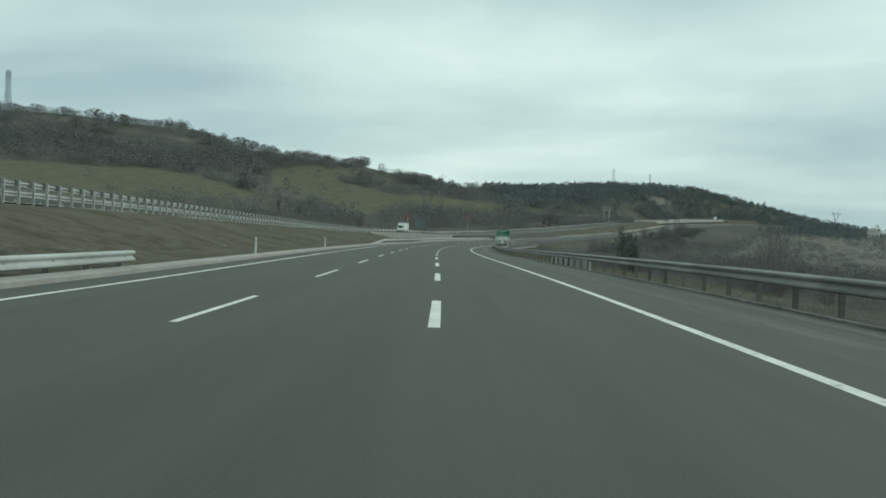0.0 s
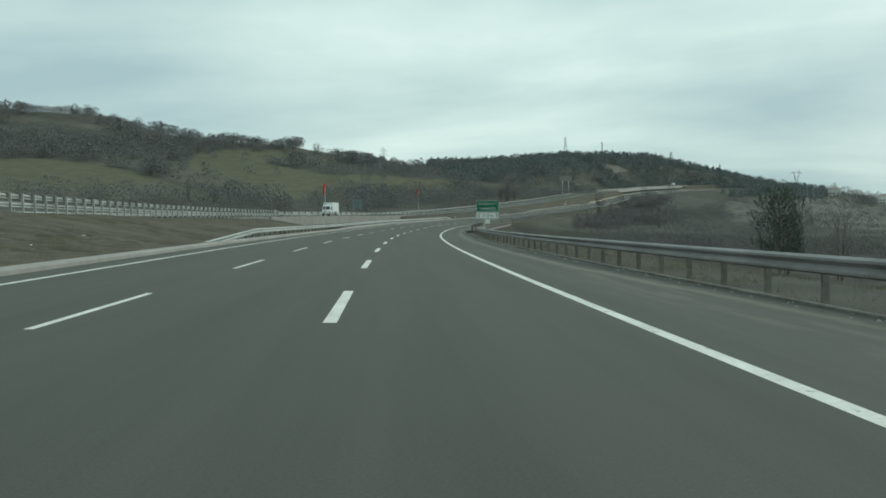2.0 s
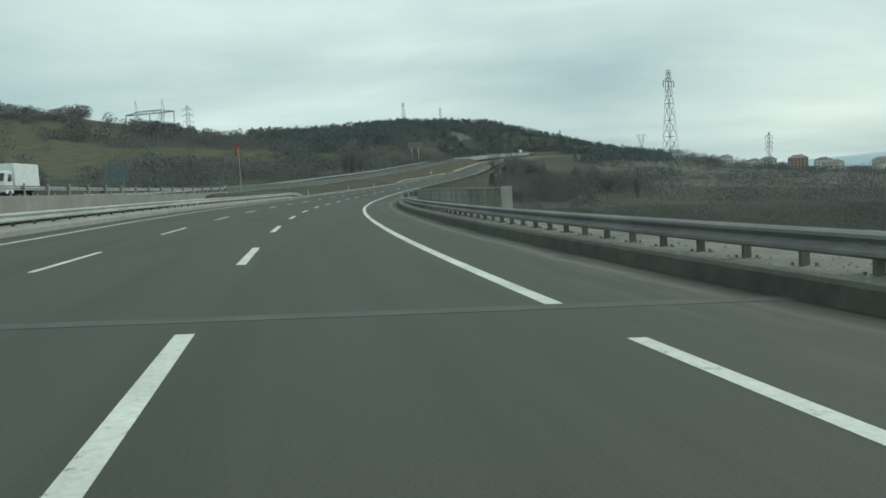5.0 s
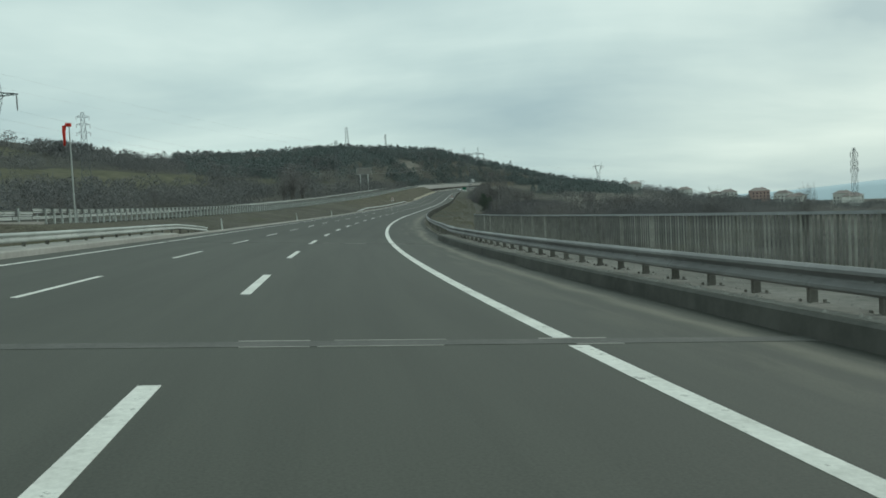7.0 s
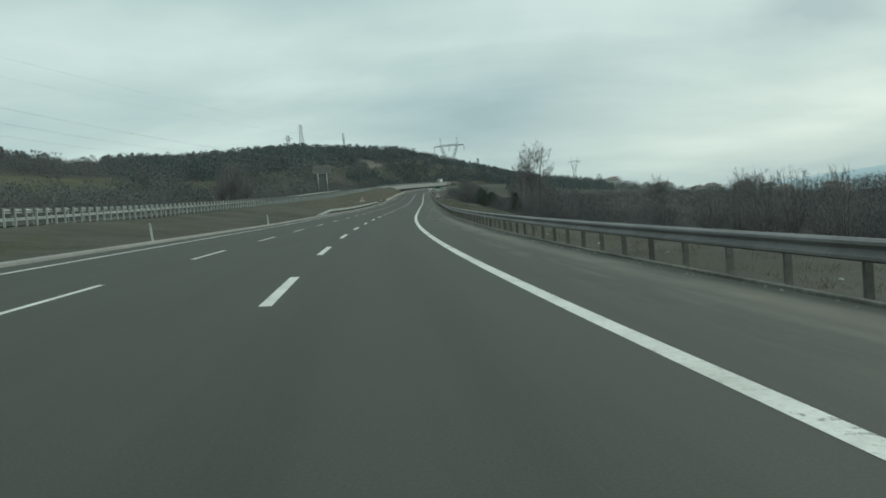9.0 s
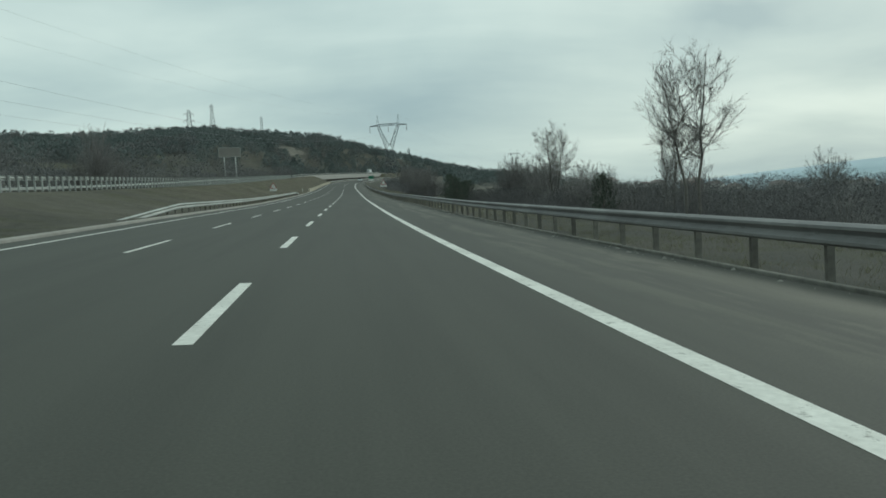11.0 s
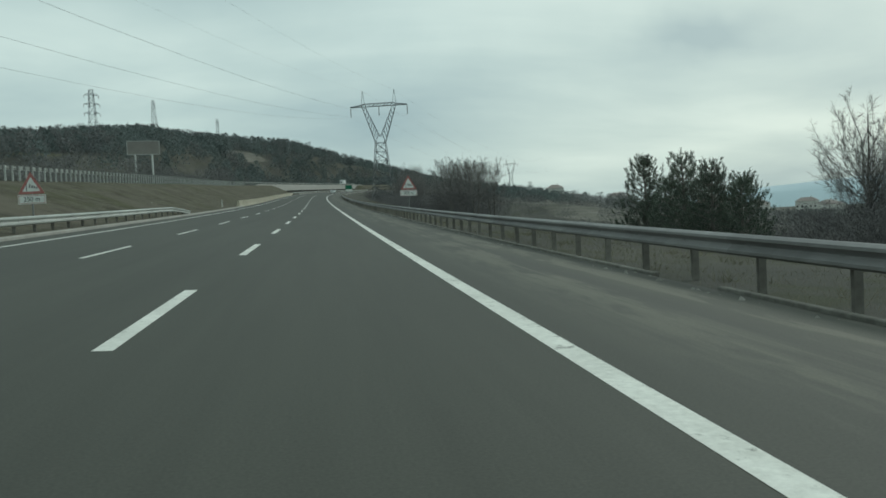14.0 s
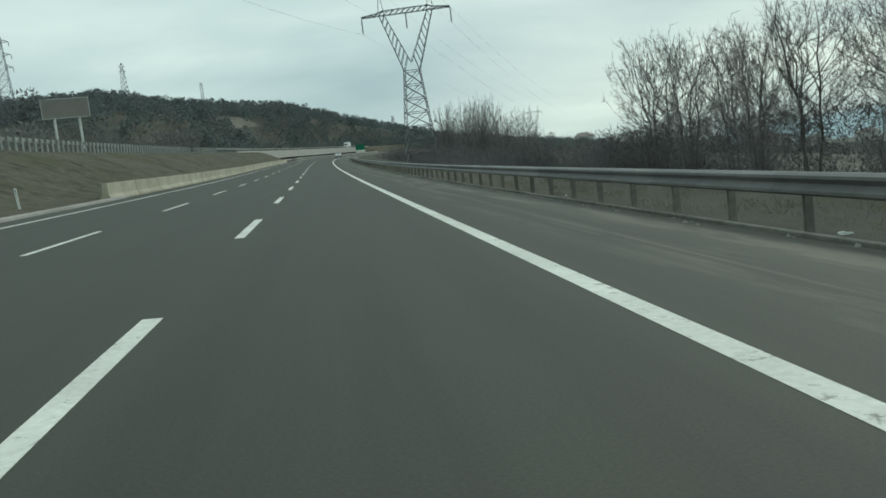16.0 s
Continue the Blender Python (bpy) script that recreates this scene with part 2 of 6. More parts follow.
# ---- materials
def material(name, low, high, scale=4.0, rough=0.8, bump=0.0, metal=0.0, big=0.0, coords="Object", vary=0.0, bump_scale=None, spec=0.3):
    """Two colours mixed by fine and broad noise, with relief; vary: change from piece to piece."""
    m = bpy.data.materials.new(name)
    m.use_nodes = True
    nt = m.node_tree
    nd, ln = nt.nodes, nt.links
    p = nd["Principled BSDF"]
    p.inputs["Roughness"].default_value, p.inputs["Metallic"].default_value = rough, metal
    p.inputs["Specular IOR Level"].default_value = spec
    tc = nd.new("ShaderNodeTexCoord")
    n1 = nd.new("ShaderNodeTexNoise")
    n1.inputs["Scale"].default_value, n1.inputs["Detail"].default_value = scale, 6
    n1.inputs["Roughness"].default_value = 0.65
    ln.new(tc.outputs[coords], n1.inputs["Vector"])
    fac = n1.outputs["Fac"]
    if big:
        n2 = nd.new("ShaderNodeTexNoise")
        n2.inputs["Scale"].default_value, n2.inputs["Detail"].default_value = big, 4
        ln.new(tc.outputs[coords], n2.inputs["Vector"])
        av = nd.new("ShaderNodeMath")
        av.operation = "MULTIPLY_ADD"
        ln.new(n1.outputs["Fac"], av.inputs[0])
        av.inputs[1].default_value = 0.5
        half = nd.new("ShaderNodeMath")
        half.operation = "MULTIPLY"
        half.inputs[1].default_value = 0.5
        ln.new(n2.outputs["Fac"], half.inputs[0])
        ln.new(half.outputs[0], av.inputs[2])
        fac = av.outputs[0]
    st = nd.new("ShaderNodeMapRange")
    st.inputs["From Min"].default_value, st.inputs["From Max"].default_value = 0.34, 0.66
    ln.new(fac, st.inputs["Value"])
    mx = nd.new("ShaderNodeMix")
    mx.data_type = "RGBA"
    mx.inputs["A"].default_value, mx.inputs["B"].default_value = (*low, 1), (*high, 1)
    ln.new(st.outputs[0], mx.inputs["Factor"])
    col = mx.outputs["Result"]
    if vary:
        oi = nd.new("ShaderNodeObjectInfo")
        mr = nd.new("ShaderNodeMapRange")
        mr.inputs["To Min"].default_value, mr.inputs["To Max"].default_value = 1 - vary, 1 + vary
        ln.new(oi.outputs["Random"], mr.inputs["Value"])
        sc = nd.new("ShaderNodeVectorMath")
        sc.operation = "SCALE"
        ln.new(col, sc.inputs[0])
        ln.new(mr.outputs[0], sc.inputs["Scale"])
        col = sc.outputs[0]
    ln.new(col, p.inputs["Base Color"])
    if bump:
        bp = nd.new("ShaderNodeBump")
        bp.inputs["Strength"].default_value, bp.inputs["Distance"].default_value = bump, 0.02
        nb = n1
        if bump_scale:
            nb = nd.new("ShaderNodeTexNoise")
            nb.inputs["Scale"].default_value, nb.inputs["Detail"].default_value = bump_scale, 4
            ln.new(tc.outputs[coords], nb.inputs["Vector"])
        ln.new(nb.outputs["Fac"], bp.inputs["Height"])
        ln.new(bp.outputs[0], p.inputs["Normal"])
    return m


M_PAINT = material("road_paint", (0.50, 0.50, 0.455), (0.80, 0.80, 0.74), 14, 0.65, 0.25, big=0.9)


def chip_paint(m):
    """Chips and tyre scuffs let the asphalt show through the paint."""
    nd, ln = m.node_tree.nodes, m.node_tree.links
    p = nd["Principled BSDF"]
    old = p.inputs["Base Color"].links[0].from_socket
    tc = nd.new("ShaderNodeTexCoord")
    nz = nd.new("ShaderNodeTexNoise")
    nz.inputs["Scale"].default_value, nz.inputs["Detail"].default_value, nz.inputs["Roughness"].default_value = 5.0, 8, 0.72
    ln.new(tc.outputs["Object"], nz.inputs["Vector"])
    mr = nd.new("ShaderNodeMapRange")
    mr.inputs["From Min"].default_value, mr.inputs["From Max"].default_value, mr.inputs["To Max"].default_value = 0.585, 0.66, 0.8
    ln.new(nz.outputs["Fac"], mr.inputs["Value"])
    mx = nd.new("ShaderNodeMix")
    mx.data_type = "RGBA"
    mx.inputs["B"].default_value = (0.13, 0.13, 0.115, 1)
    ln.new(mr.outputs[0], mx.inputs["Factor"])
    ln.new(old, mx.inputs["A"])
    ln.new(mx.outputs["Result"], p.inputs["Base Color"])


chip_paint(M_PAINT)
M_SLAT = material("weathered_slats", (0.18, 0.178, 0.158), (0.35, 0.345, 0.312), 4, 0.7, 0.1, 0.2, vary=0.35)
M_STEEL = material("galvanised_steel", (0.20, 0.205, 0.205), (0.32, 0.325, 0.32), 3, 0.5, 0.1, 0.55, big=0.4, vary=0.08)
M_STEEL_DULL = material("weathered_steel", (0.185, 0.183, 0.18), (0.285, 0.282, 0.275), 2.5, 0.58, 0.1, 0.28, big=0.3, vary=0.12)
M_STEEL_PALE = material("pale_steel", (0.36, 0.38, 0.36), (0.50, 0.52, 0.49), 3, 0.55, 0.1, 0.25, big=0.5, vary=0.1)
M_POST = material("dirty_post_steel", (0.125, 0.12, 0.104), (0.215, 0.205, 0.182), 5, 0.7, 0.1, 0.3, vary=0.25)
M_CONCRETE = material("concrete", (0.24, 0.235, 0.21), (0.36, 0.35, 0.32), 3, 0.9, 0.3, big=0.4, vary=0.1)
M_CONCRETE_PALE = material("pale_concrete", (0.34, 0.335, 0.31), (0.47, 0.46, 0.43), 1.6, 0.9, 0.3, big=0.3)
M_CONCRETE_WARM = material("stained_concrete", (0.30, 0.28, 0.21), (0.46, 0.43, 0.34), 2.2, 0.9, 0.3, big=0.5, vary=0.08)
M_LATTICE = material("lattice_steel", (0.115, 0.13, 0.135), (0.185, 0.20, 0.205), 2, 0.6, 0, 0.4)
M_WIRE = material("wire", (0.30, 0.31, 0.315), (0.36, 0.37, 0.375), 1, 0.6, 0, 0.3)
M_BARK = material("bark", (0.115, 0.107, 0.097), (0.20, 0.187, 0.168), 7, 0.9, 0.5, vary=0.15)
M_TWIG = material("twigs", (0.122, 0.117, 0.113), (0.20, 0.19, 0.18), 2, 0.9, 0, vary=0.2)
M_SCRUB = material("scrub_twigs", (0.088, 0.087, 0.088), (0.148, 0.143, 0.140), 0.6, 0.95, 0, vary=0.25)
M_NEEDLE = material("pine_needles", (0.074, 0.096, 0.08), (0.125, 0.15, 0.113), 1.5, 0.8, 0, vary=0.2)
# both far woods carry distance haze in their base colours
M_WOOD_FAR = material("hazed_bare_wood", (0.102, 0.107, 0.107), (0.176, 0.174, 0.167), 0.05, 0.95, 0, big=0.02)
M_PINE_FAR = material("hazed_pine_wood", (0.098, 0.124, 0.12), (0.155, 0.182, 0.172), 0.06, 0.95, 0, big=0.02)


M_WALKWAY = material("stained_walkway", (0.13, 0.125, 0.11), (0.29, 0.28, 0.252), 6, 0.95, 0.6, big=0.5, coords="Object", spec=0.1)


def soften(m):
    """A crown of fine twigs takes the sky's light from above more evenly than single blades do."""
    nd, ln = m.node_tree.nodes, m.node_tree.links
    geo, add, nor = nd.new("ShaderNodeNewGeometry"), nd.new("ShaderNodeVectorMath"), nd.new("ShaderNodeVectorMath")
    add.inputs[1].default_value = (0, 0, 0.8)
    nor.operation = "NORMALIZE"
    ln.new(geo.outputs["Normal"], add.inputs[0])
    ln.new(add.outputs[0], nor.inputs[0])
    ln.new(nor.outputs[0], nd["Principled BSDF"].inputs["Normal"])


soften(M_WOOD_FAR)
soften(M_PINE_FAR)
soften(M_SCRUB)
soften(M_TWIG)
M_GRASS = material("dry_grass_blades", (0.16, 0.152, 0.105), (0.24, 0.222, 0.155), 0.8, 0.9, 0, big=0.1)
M_GREEN = material("sign_green", (0.0, 0.115, 0.062), (0.0, 0.145, 0.08), 3, 0.45, 0)
M_WHITE = material("sign_white", (0.62, 0.65, 0.62), (0.74, 0.77, 0.74), 4, 0.5, 0)
M_BLACK = material("sign_black", (0.012, 0.012, 0.012), (0.02, 0.02, 0.02), 4, 0.5, 0)
M_RED = material("sign_red", (0.34, 0.13, 0.12), (0.43, 0.17, 0.155), 4, 0.5, 0)
M_SOCK = material("windsock_red", (0.55, 0.03, 0.02), (0.68, 0.06, 0.035), 5, 0.7, 0.1)
M_BACK = material("sign_back", (0.19, 0.17, 0.15), (0.25, 0.225, 0.20), 2, 0.6, 0.1, 0.2, big=0.3)
M_TEAL_BACK = material("teal_sign_back", (0.13, 0.175, 0.18), (0.18, 0.225, 0.225), 2, 0.6, 0.1)
M_POLE = material("pole_paint", (0.55, 0.57, 0.55), (0.68, 0.70, 0.67), 3, 0.5, 0.05)
M_TRUCK = material("truck_white", (0.68, 0.70, 0.70), (0.80, 0.82, 0.81), 1, 0.4, 0)
M_GLASS = material("dark_glass", (0.02, 0.03, 0.035), (0.03, 0.04, 0.045), 1, 0.1, 0, spec=0.6)
M_RUBBER = material("rubber", (0.015, 0.015, 0.015), (0.03, 0.03, 0.03), 5, 0.8, 0.1)
M_ROOF = material("roof_tiles", (0.19, 0.168, 0.158), (0.27, 0.232, 0.212), 2, 0.85, 0.3, vary=0.2)
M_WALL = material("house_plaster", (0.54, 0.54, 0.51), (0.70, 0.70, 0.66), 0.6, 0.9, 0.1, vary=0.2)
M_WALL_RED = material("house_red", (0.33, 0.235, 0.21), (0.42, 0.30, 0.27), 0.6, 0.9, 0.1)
# the haze before the mountains is put into this pale blue base colour
M_MOUNTAIN = material("hazed_mountain", (0.42, 0.52, 0.56), (0.48, 0.58, 0.62), 0.004, 1.0, 0, spec=0.0)

M_PANEL = material("billboard_sheet", (0.205, 0.195, 0.178), (0.26, 0.245, 0.225), 2, 0.7, 0.05, big=0.3)
M_KERB = material("dirty_kerb", (0.09, 0.088, 0.077), (0.25, 0.243, 0.215), 5, 0.95, 0.5, big=0.35, coords="Object", spec=0.1)
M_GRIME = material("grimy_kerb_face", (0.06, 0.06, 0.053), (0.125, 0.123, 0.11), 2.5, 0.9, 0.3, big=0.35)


# ---- building helpers
def mesh_of(name, verts, faces, mat=None, shade=False):
    me = bpy.data.meshes.new(name)
    me.from_pydata([tuple(v) for v in verts], [], [tuple(f) for f in faces])
    if mat:
        me.materials.append(mat)
    if shade:
        me.polygons.foreach_set("use_smooth", [True] * len(me.polygons))
    me.update()
    return me


def from_bm(name, bm, mat=None):
    me = bpy.data.meshes.new(name)
    bm.normal_update()
    bm.to_mesh(me)
    bm.free()
    if mat:
        me.materials.append(mat)
    return me


def empty(name, place=(0, 0, 0), turn=0.0):
    ob = new(name)
    ob.empty_display_size = 0.2
    ob.matrix_world = Matrix.Translation(place) @ Matrix.Rotation(turn, 4, "Z")
    return ob


def child(name, me, parent, m=None, label=""):
    """A part that shares a mesh, at the pose m in its parent's space."""
    ob = new(name, me)
    ob.parent = parent
    if m is not None:
        ob.matrix_basis = m
    return tagged(ob, label) if label else ob


def box_bm(bm, lo, hi, bevel=0.0):
    vs = [bm.verts.new((x, y, z)) for x in (lo[0], hi[0]) for y in (lo[1], hi[1]) for z in (lo[2], hi[2])]
    fs = [(0, 1, 3, 2), (4, 6, 7, 5), (0, 4, 5, 1), (2, 3, 7, 6), (0, 2, 6, 4), (1, 5, 7, 3)]
    faces = [bm.faces.new([vs[i] for i in f]) for f in fs]
    if bevel:
        bmesh.ops.bevel(bm, geom=list({e for f in faces for e in f.edges}), offset=bevel, segments=2, profile=0.6, affect="EDGES")


def box_mesh(name, lo, hi, mat, bevel=0.0):
    bm = bmesh.new()
    box_bm(bm, lo, hi, bevel)
    return from_bm(name, bm, mat)


def tube(points, radii, sides=6, closed=True):
    """Verts and faces of a tube through the points."""
    verts, faces = [], []
    pts = [Vector(p) for p in points]
    for i, p in enumerate(pts):
        d = (pts[min(i + 1, len(pts) - 1)] - pts[max(i - 1, 0)]).normalized()
        a = d.cross(Vector((0, 0, 1)) if abs(d.z) < 0.9 else Vector((1, 0, 0))).normalized()
        b = d.cross(a)
        for k in range(sides):
            t = 2 * math.pi * k / sides
            verts.append(p + (a * math.cos(t) + b * math.sin(t)) * radii[i])
    for i in range(len(pts) - 1):
        for k in range(sides):
            q = (k + 1) % sides
            faces.append((i * sides + k, i * sides + q, (i + 1) * sides + q, (i + 1) * sides + k))
    if closed:
        faces.append(tuple(range(sides))[::-1])
        faces.append(tuple((len(pts) - 1) * sides + k for k in range(sides)))
    return verts, faces


def join(pieces):
    verts, faces = [], []
    for v, f in pieces:
        n = len(verts)
        verts += list(v)
        faces += [tuple(i + n for i in q) for q in f]
    return verts, faces


def bars(segments, width):
    """Square bars along segments (p, q): verts and faces."""
    out = []
    for p, q in segments:
        out.append(tube([p, q], [width * 0.7] * 2, 4))
    return join(out)


def sweep(name, outline, s0, s1, step, mat, level=None):
    """A closed outline of (u, dz) drawn along the road; level(s): a height over the road's line in place of its sloping plane."""
    n = max(2, int(round((s1 - s0) / step)) + 1)
    ss = np.linspace(s0, s1, n)
    verts, faces, k = [], [], len(outline)
    for s in ss:
        for u, dz in outline:
            if level is None:
                verts.append(on_road(s, u, dz))
            else:
                x, y = grid_place(s, u)
                verts.append((float(x), float(y), float(np.interp(s, S, SZ) + level(s) + dz)))
    for i in range(n - 1):
        for j in range(k):
            q = (j + 1) % k
            faces.append((i * k + j, i * k + q, (i + 1) * k + q, (i + 1) * k + j))
    faces += [tuple(range(k))[::-1], tuple((n - 1) * k + j for j in range(k))]
    me = mesh_of(name, verts, faces, mat)
    bm = bmesh.new()
    bm.from_mesh(me)
    bmesh.ops.recalc_face_normals(bm, faces=bm.faces)
    bm.to_mesh(me)
    bm.free()
    return me


# ---- ground, one sheet: fine beside the road, widening to the horizon
def cover_material():
    m = bpy.data.materials.new("ground_cover")
    m.use_nodes = True
    nd, ln = m.node_tree.nodes, m.node_tree.links
    p = nd["Principled BSDF"]
    p.inputs["Roughness"].default_value, p.inputs["Specular IOR Level"].default_value = 0.95, 0.1
    tc, at = nd.new("ShaderNodeTexCoord"), nd.new("ShaderNodeAttribute")
    at.attribute_name = "cover"
    sep = nd.new("ShaderNodeSeparateColor")
    ln.new(at.outputs["Color"], sep.inputs[0])

    def noise_at(scale, detail=5.0, rough=0.6):
        nz = nd.new("ShaderNodeTexNoise")
        nz.inputs["Scale"].default_value, nz.inputs["Detail"].default_value, nz.inputs["Roughness"].default_value = scale, detail, rough
        ln.new(tc.outputs["Object"], nz.inputs["Vector"])
        return nz

    def blend(fac, a, b, lo=0.35, hi=0.65):
        mr = nd.new("ShaderNodeMapRange")
        mr.inputs["From Min"].default_value, mr.inputs["From Max"].default_value = lo, hi
        ln.new(fac, mr.inputs["Value"])
        mx = nd.new("ShaderNodeMix")
        mx.data_type = "RGBA"
        for key, c in (("A", a), ("B", b)):
            if isinstance(c, tuple):
                mx.inputs[key].default_value = (*c, 1)
            else:
                ln.new(c, mx.inputs[key])
        ln.new(mr.outputs[0], mx.inputs["Factor"])
        return mx.outputs["Result"]

    fine, mid, wide = noise_at(2.2, 8, 0.7), noise_at(0.16, 6), noise_at(0.012, 5)
    dry = blend(fine.outputs["Fac"], (0.052, 0.049, 0.038), (0.150, 0.138, 0.102))
    litter = noise_at(13.0, 6, 0.7)
    dry = blend(litter.outputs["Fac"], dry, (0.185, 0.172, 0.128), 0.54, 0.68)
    dry = blend(litter.outputs["Fac"], (0.04, 0.038, 0.029), dry, 0.34, 0.46)
    spots = noise_at(0.3, 5, 0.6)
    dry = blend(spots.outputs["Fac"], dry, (0.082, 0.083, 0.048), 0.48, 0.66)
    clumps = noise_at(0.75, 6, 0.7)
    dry = blend(clumps.outputs["Fac"], dry, (0.052, 0.047, 0.034), 0.5, 0.62)
    soil = blend(mid.outputs["Fac"], dry, (0.126, 0.112, 0.089), 0.45, 0.70)
    scrub = blend(mid.outputs["Fac"], (0.060, 0.061, 0.055), (0.100, 0.097, 0.084))
    scrub = blend(spots.outputs["Fac"], scrub, (0.066, 0.069, 0.049), 0.5, 0.62)
    scrub = blend(wide.outputs["Fac"], scrub, (0.128, 0.121, 0.100), 0.50, 0.66)
    meadow = blend(mid.outputs["Fac"], (0.084, 0.086, 0.057), (0.126, 0.122, 0.083))
    # stony ground; also pales the right-hand plain to paint in its haze
    rock_haze = blend(mid.outputs["Fac"], (0.105, 0.102, 0.085), (0.20, 0.19, 0.165))
    col = blend(sep.outputs["Red"], scrub, meadow, 0.3, 0.7)
    col = blend(sep.outputs["Green"], col, soil, 0.3, 0.7)
    col = blend(sep.outputs["Blue"], col, rock_haze, 0.3, 0.7)
    ln.new(col, p.inputs["Base Color"])
    bp = nd.new("ShaderNodeBump")
    bp.inputs["Strength"].default_value, bp.inputs["Distance"].default_value = 0.6, 0.12
    ln.new(fine.outputs["Fac"], bp.inputs["Height"])
    ln.new(bp.outputs[0], p.inputs["Normal"])
    return m


M_COVER = cover_material()


def waves(x, y, k):
    """Smooth numbers from -1 to 1 over the plain."""
    return (np.sin(x / k + 0.7) * np.cos(y / k * 1.13 + 2.1) + np.sin((x + y) / k * 0.61 + 1.9) * np.cos((x - y) / k * 0.83)) / 2


def meadow_mask(x, y):
    """Fields: bands across the left slope, a few beyond."""
    dx, dy = x - HILL[0], y - HILL[1]
    r, az = np.hypot(dx, dy), np.degrees(np.arctan2(dx, dy))
    edge = waves(x, y, 38) * 14
    a = smooth(0, 14, r + edge - 205) * (1 - smooth(0, 14, r + edge - np.interp(az, [-66, -50, -46, -43], [400, 395, 340, 265]))) * (az < -42.5) * (az > -72)
    b = smooth(0, 14, r + edge - np.interp(az, [-38, -34, -27, -22], [255, 240, 285, 310])) * (1 - smooth(0, 14, r + edge - np.interp(az, [-38, -34, -31, -27, -23.6, -20], [400, 510, 490, 404, 340, 312]))) * (az < -20.5) * (az > -38)
    c = smooth(0, 12, r + edge - 388) * (1 - smooth(0, 12, r + edge - 425)) * (az < -6.5) * (az > -13)
    d = smooth(0, 20, r + edge - 470) * (1 - smooth(0, 20, r + edge - 520)) * (az < 22) * (az > 13)
    e = smooth(0, 6, r + edge * 0.3 - 128) * (1 - smooth(0, 6, r + edge * 0.3 - 158)) * (az < 75) * (az > 34)
    f = smooth(0.18, 0.3, waves(x + 40, y, 34)) * (az > -33) * (az < -3) * smooth(300, 330, r) * (1 - smooth(520, 560, r))
    return np.clip(a + b + c + d + e + f, 0, 1)


def rock_mask(x, y):
    """Bare stony ground on the hill."""
    dx, dy = x - HILL[0], y - HILL[1]
    r, az = np.hypot(dx, dy), np.degrees(np.arctan2(dx, dy))
    return smooth(-0.35, 0.1, waves(x, y, 30)) * smooth(470, 520, r) * (1 - smooth(690, 735, r)) * smooth(1, 3, az) * (1 - smooth(11, 13, az))


